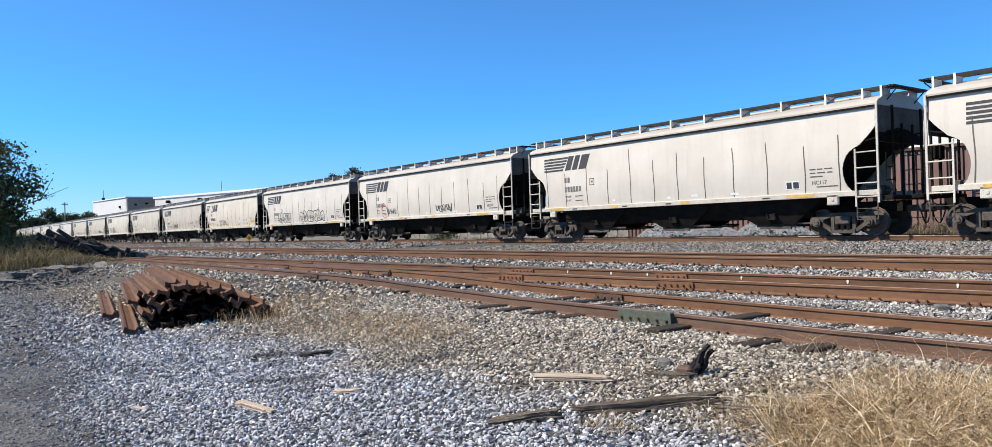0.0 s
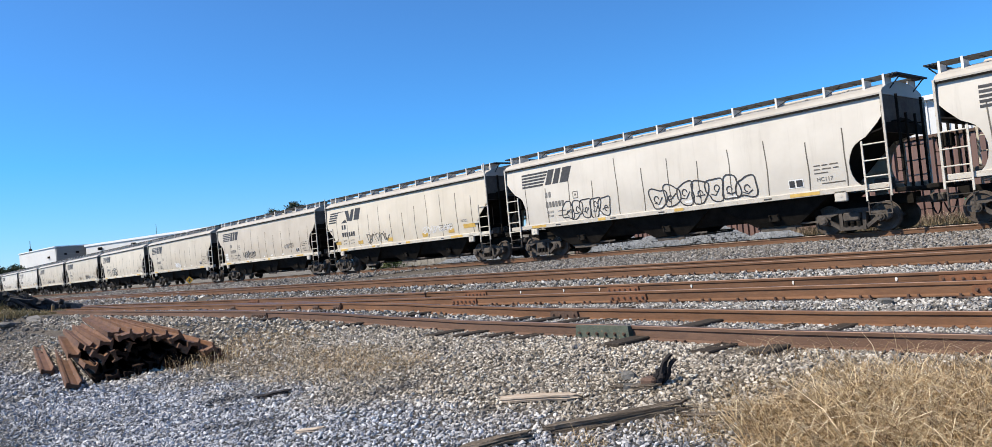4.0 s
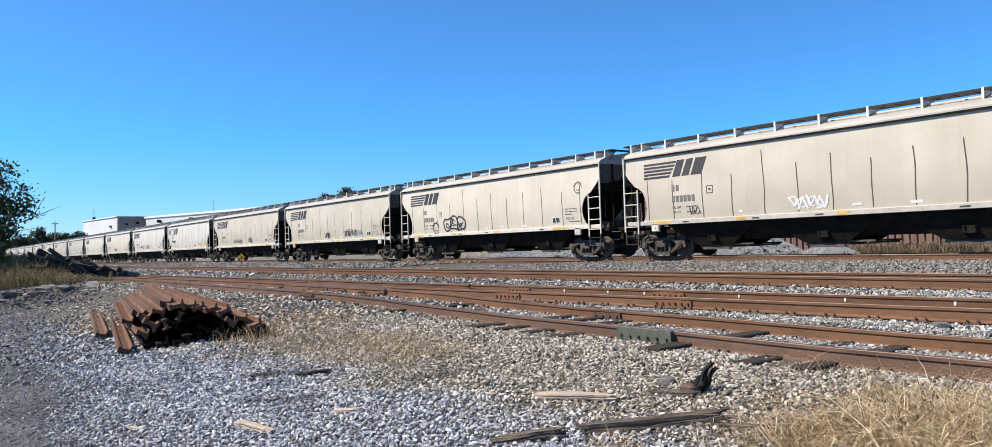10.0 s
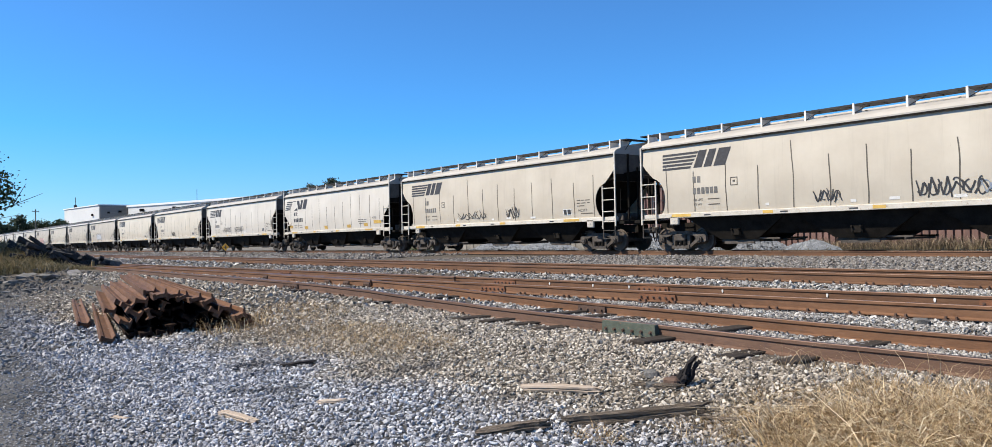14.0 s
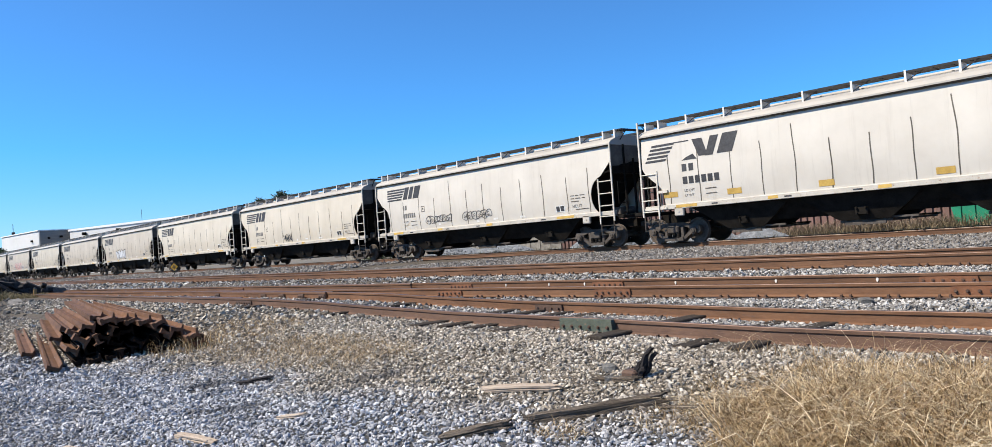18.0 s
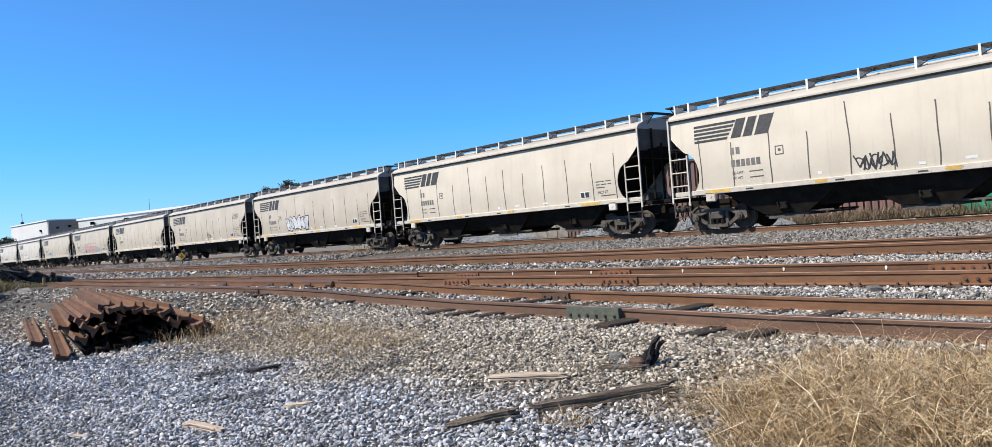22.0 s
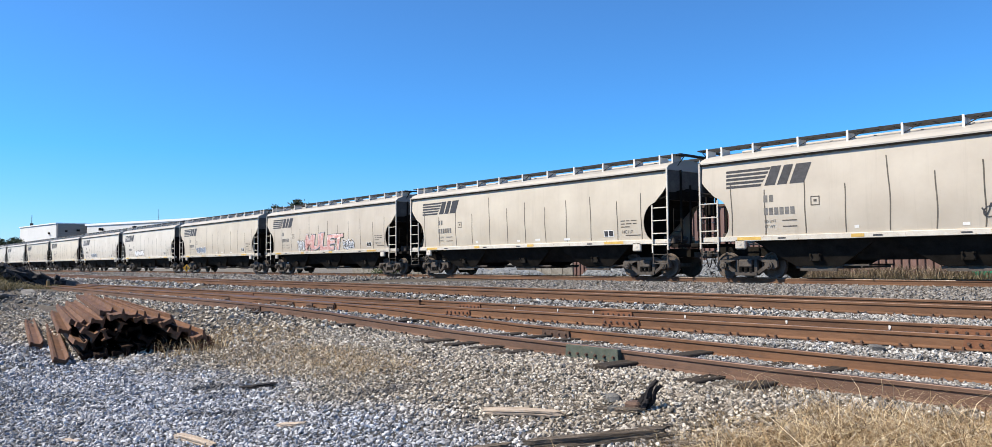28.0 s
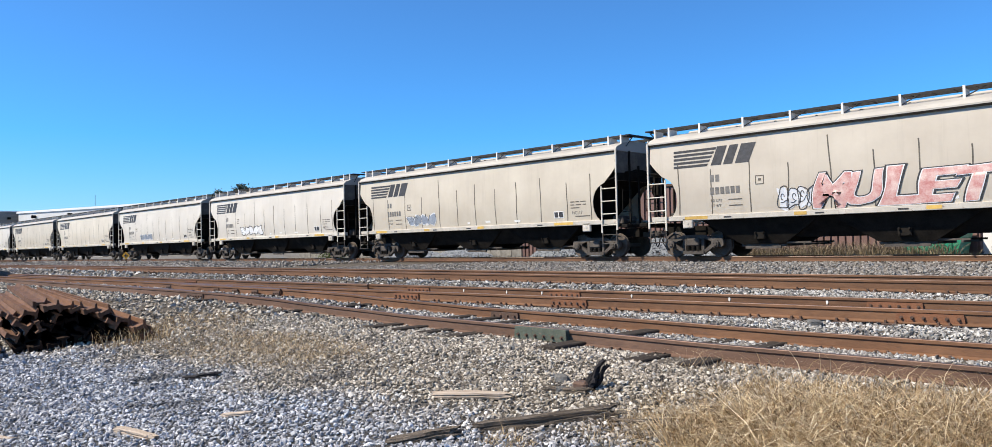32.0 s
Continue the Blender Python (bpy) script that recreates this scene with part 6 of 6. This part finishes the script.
for i, (x, y, b, cr, rad) in enumerate(((-300, 33.5, 0.8, 8.0, (3.0, 3.4, 4.6)), (-296, 29, 0.8, 6, (3, 3.5, 3.5)), (-310, 38, 0.8, 6.5, (3, 3.6, 3.2)), (-300, 25, 0.8, 5.5, (3, 4, 3.4)), (-305, 20, 0.8, 6.0, (3, 4, 4)),
                                        (-330, 44, 0.8, 8, (4, 5, 3.5)), (-330, 50, 0.8, 8, (4, 4.5, 3.8)), (-258, 120, 0.8, 18.5, (4, 4, 5.2)), (-243, 120, 0.8, 18, (4, 4, 6.0)), (-251, 122, 0.8, 17, (4, 4, 5)), (-236, 120, 0.8, 16.5, (4, 4, 4.6)))):
    tree(x, y, b, cr, rad, 34, 80, 0.72, 0.42, 30 + i, M_FARLEAF, "distant dark green tree beyond the yard", 0.3)
r = np.random.default_rng(77)
n = 900
wx = r.uniform(-420, -330, n)
wy = r.uniform(-260, 50, n)
v, f = leaf_cloud(np.stack([wx, wy, r.uniform(1, 7.5, n)], -1), 14, 1.2, 0.9, r)
tagged(new("far_woods", raw_mesh("far_woods", v, f, M_FARLEAF)), "low belt of distant woods", "woods", kind="stuff")


n = 700
v, f = leaf_cloud(np.stack([r.uniform(-230, 90, n), r.uniform(165, 190, n), r.uniform(0.8, 6.5, n)], -1), 12, 1.1, 0.9, r)
tagged(new("far_woods", raw_mesh("far_woods", v, f, M_FARLEAF)), "low belt of distant woods beyond the train", "woods", kind="stuff")


# ---- buildings and fixtures beyond ----
def slab(bm, a, b, depth, z0, z1):
    """A wall block standing on the line from a to b, going back by depth."""
    a, b = Vector((*a, 0)), Vector((*b, 0))
    d = (b - a).normalized()
    n = Vector((-d.y, d.x, 0)) * depth
    q = [a, b, b + n, a + n]
    lo = [bm.verts.new((p.x, p.y, z0)) for p in q]
    hi = [bm.verts.new((p.x, p.y, z1)) for p in q]
    bm.faces.new(lo[::-1])
    bm.faces.new(hi)
    for i in range(4):
        j = (i + 1) % 4
        bm.faces.new((lo[i], lo[j], hi[j], hi[i]))


block = thing("white_warehouse", "big white flat-roofed warehouse block in the distance", "building")
bm = bmesh.new()
slab(bm, (-354, 55.5), (-311, 60), 30, 0.5, 16.9)
part("wall", bm, M_WALLW, block)
# thin slab over the side facing away from the sun, coloured as shaded
bm = bmesh.new()
slab(bm, (-310.9, 60.1), (-310.1, 60.2), 29.5, 0.5, 16.8)
part("side_cladding", bm, M_SHADEWALL, block, "ribbed side wall, greyed for shade")
bm = bmesh.new()
slab(bm, (-354.3, 55.2), (-310.7, 59.7), 30.5, 16.9, 17.25)
part("roof_edge", bm, M_ROOFW, block)
for x, y, z in ((-318, 59.2, 13.6), (-310.9, 63, 14.2), (-310.9, 67, 14.6)):
    bm = bmesh.new()
    box(bm, x - 0.5, x + 0.5, y - 0.5, y + 0.5, z - 0.35, z + 0.35)
    part("vent", bm, M_UNDER, block)
bm = bmesh.new()
rod(bm, (-342, 57.5, 17.2), (-342, 57.5, 21.4), 0.10)
box(bm, -342.5, -341.5, 57, 58, 17.2, 18.3)
part("roof_mast", bm, M_GRATE, block)
hall = thing("long_warehouse", "long low white warehouse with pale roof", "building")
bm = bmesh.new()
slab(bm, (-309, 69.5), (-212, 99.5), 60, 0.5, 16.2)
part("wall", bm, M_WALLW, hall)
bm = bmesh.new()
slab(bm, (-309.6, 69.0), (-211.5, 99.3), 61, 16.2, 16.9)
part("roof", bm, M_ROOFW, hall)
for k in range(5):
    u = (k + 0.5) / 5
    bm = bmesh.new()
    x, y = -309 + 97 * u, 69.5 + 30 * u
    box(bm, x - 0.6, x + 0.6, y - 1.3, y - 0.1, 14.2, 15.2)
    part("vent", bm, M_UNDER, hall)
bm = bmesh.new()
rod(bm, (-268, 82, 16.9), (-268, 82, 20.6), 0.06)
part("mast", bm, M_GRATE, hall)

shed = thing("white_shed", "tall white metal shed behind the maroon wall", "building")
bm = bmesh.new()
box(bm, -26, -7.5, 45, 60, 0.7, 7.3)
part("wall", bm, M_WALLW, shed)
bm = bmesh.new()
box(bm, -26.3, -7.2, 44.7, 60.3, 7.3, 7.55)
part("roof", bm, M_ROOFW, shed)
for k in range(18):
    bm = bmesh.new()
    box(bm, -25.6 + k, -25.5 + k, 44.94, 45.0, 0.8, 7.2)
    part("wall_rib", bm, M_WALLW, shed)
bm = bmesh.new()
box(bm, -14.5, -13.0, 47, 48.5, 7.55, 8.1, bevel=0.05)
part("roof_vent", bm, M_ROOFW, shed)

wall = thing("maroon_wall", "faded maroon corrugated steel wall beyond the main track", "metal wall")
bm = bmesh.new()
box(bm, -34, -8.3, 36.1, 38, 0.6, 4.55)
part("backing", bm, M_MAROON, wall)
for k in range(26):
    bm = bmesh.new()
    for q in range(3):
        x0 = 0.33 * q
        plate(bm, [(x0 + 0.02, 0.75), (x0 + 0.20, 0.75), (x0 + 0.20, 4.5), (x0 + 0.02, 4.5)], 36.02, 36.1)
    if k == 0:
        first_panel = part("panel", bm, M_MAROON, wall)
        first_panel.matrix_local = pose(-34, 0, 0)
    else:
        bm.free()
        o = new("panel", first_panel.data)
        o.parent = wall
        o.matrix_local = pose(-34 + 0.99 * k, 0, 0)
bm = bmesh.new()
box(bm, -34.1, -8.2, 35.95, 38.05, 4.55, 4.68)
part("coping", bm, M_DARKRUST, wall)
bm = bmesh.new()
box(bm, -8.15, -7.6, 35.9, 36.6, 0.6, 2.6)
tagged(part("pale_post", bm, M_WALLW), "pale concrete post at the wall's end", "post")

bin_ = thing("green_skip", "green steel waste skip standing by the wall", "skip", at=(-9.6, 35.0, 0.80))
bm = bmesh.new()
plate(bm, [(-0.95, 0), (0.95, 0), (1.15, 0.92), (-1.15, 0.92)], -0.75, 0.75)
part("body", bm, M_TEAL, bin_)
for x in (-0.8, -0.3, 0.2, 0.7):
    bm = bmesh.new()
    box(bm, x - 0.04, x + 0.04, -0.80, -0.75, 0.05, 0.95)
    part("rib", bm, M_TEAL, bin_)
bm = bmesh.new()
box(bm, -1.2, 1.2, -0.82, 0.82, 0.90, 0.99)
part("rim", bm, M_TEAL, bin_)
bm = bmesh.new()
box(bm, -0.35, 0.25, 0.1, 0.7, 1.0, 1.85, bevel=0.03)
part("upright_lid", bm, M_TEAL, bin_)

for i, (x, y, rad, h) in enumerate(((-27.6, 32.6, 2.1, 0.95), (-25.2, 32.9, 1.7, 0.65), (-21.5, 32.6, 2.0, 0.90), (-36.0, 32.6, 2.2, 0.6), (-41, 32.8, 2.4, 0.6), (-18.6, 33.2, 1.3, 0.4))):
    r = np.random.default_rng(50 + i)
    n = 2200
    a, q = r.uniform(0, 2 * np.pi, n), np.sqrt(r.uniform(0, 1, n))
    px, py = rad * q * np.cos(a), rad * q * np.sin(a) * 0.8
    pz = h * (1 - q ** 1.5) + 0.05 * np.sin(px * 5) * (1 - q)
    s = r.uniform(0.05, 0.10, n)
    v = OCT_V[None] * s[:, None, None] * (1 + r.uniform(-0.3, 0.3, (n, 6, 1))) + np.stack([px, py, pz], -1)[:, None, :]
    f = (OCT_F[None] + (np.arange(n) * 6)[:, None, None]).reshape(-1, 3)
    o = new("stone_heap", raw_mesh("stone_heap", v.reshape(-1, 3), f, M_BALLAST_HEAP))
    o.matrix_world = pose(x, y, 0.80)
    tagged(o, "low heap of pale crushed stone beyond the track", "stone heap", kind="stuff")

grey_wall = thing("grey_wall", "low dusty grey panel wall carrying on from the maroon one", "metal wall")
bm = bmesh.new()
box(bm, -62, -34.15, 36.2, 37.6, 0.6, 2.9)
part("backing", bm, M_SLAB, grey_wall)
bm = bmesh.new()
plate(bm, [(0.03, 0.72), (0.93, 0.72), (0.93, 2.86), (0.03, 2.86)], 36.12, 36.2)
grey_panel = part("panel", bm, M_SLAB, grey_wall)
grey_panel.matrix_local = pose(-62, 0, 0)
for k in range(1, 29):
    o = new("panel", grey_panel.data)
    o.parent = grey_wall
    o.matrix_local = pose(-62 + 0.96 * k, 0, 0)
r = np.random.default_rng(91)
v, f = leaf_cloud(r.normal(size=(22, 3)) * (0.7, 0.4, 0.22) + (-48.5, 31.0, 1.15), 60, 0.20, 0.08, r)
tagged(new("bush", raw_mesh("bush", v, f, M_BUSH)), "green bush growing beyond the main track", "bush")

sign = thing("yellow_sign", "small yellow diamond track sign on a post", "sign", at=(-58.6, 20.0, 0))
bm = bmesh.new()
rod(bm, (0, 0, 0.75), (0, 0, 1.3), 0.035)
part("post", bm, M_GRATE, sign)
bm = bmesh.new()
plate(bm, [(0, 1.10), (0.29, 1.39), (0, 1.68), (-0.29, 1.39)], -0.05, -0.03)
face = part("plate", bm, M_SIGN, sign)
face.matrix_local = pose(0, 0, 0, 0, 0, 45)
for x0, x1, z0, z1 in ((-0.03, 0.03, 1.25, 1.53), (-0.13, 0.13, 1.36, 1.41)):
    bm = bmesh.new()
    box(bm, x0, x1, -0.058 - (0.003 if x1 > 0.1 else 0), -0.0505, z0, z1)
    part("sign_bar", bm, M_INK, face, "black painted bar")
pole = thing("utility_pole", "grey wooden utility pole with a crossarm", "utility pole", at=(-232, 29.7, 0))
bm = bmesh.new()
rod(bm, (0, 0, 0.5), (0, 0, 11.75), 0.17, 0.12, 8)
part("pole", bm, M_POLE, pole)
bm = bmesh.new()
box(bm, -0.08, 0.08, -0.8, 0.8, 11.1, 11.25)
part("crossarm", bm, M_POLE, pole)
for yy in (-0.6, -0.3, 0.3, 0.6):
    bm = bmesh.new()
    rod(bm, (0, yy, 11.25), (0, yy, 11.42), 0.06)
    part("insulator", bm, M_CONC, pole)


# ---- what moves ----
TRAVEL = [(0, 0.0), (4, 39.31), (8, 78.35), (12, 117.09), (16, 155.53), (20, 193.63), (24, 231.39), (28, 268.78), (32, 305.78)]
START = -20.32


def motions():
    for k, c in cars.items():
        at = START + k * PITCH + sum(SHORTER * (0.5 if k == n else 1.0) for n in NEWER if k <= n)
        walk(c, [(t, pose(at + d, D_MAIN, Z_MAIN)) for t, d in TRAVEL])
    # wheels roll with the train; wheelsets at the same place under each car share their turning
    ts, ds = zip(*TRAVEL)
    turning = {}
    for c in cars.values():
        for w in c.children:
            if not w.name.startswith("wheelset"):
                continue
            x = round(w.matrix_local.translation.x, 2)
            if x not in turning:
                walk(w, [(t, pose(x, 0, 0.457, 0, math.degrees(float(np.interp(t, ts, ds)) / 0.457), 0)) for t in np.arange(0, 32.01, 1 / 15)])
                turning[x] = w.animation_data
            else:
                w.rotation_mode = "QUATERNION"
                w.animation_data_create().action = turning[x].action
                w.animation_data.action_slot = turning[x].action_slot


motions()
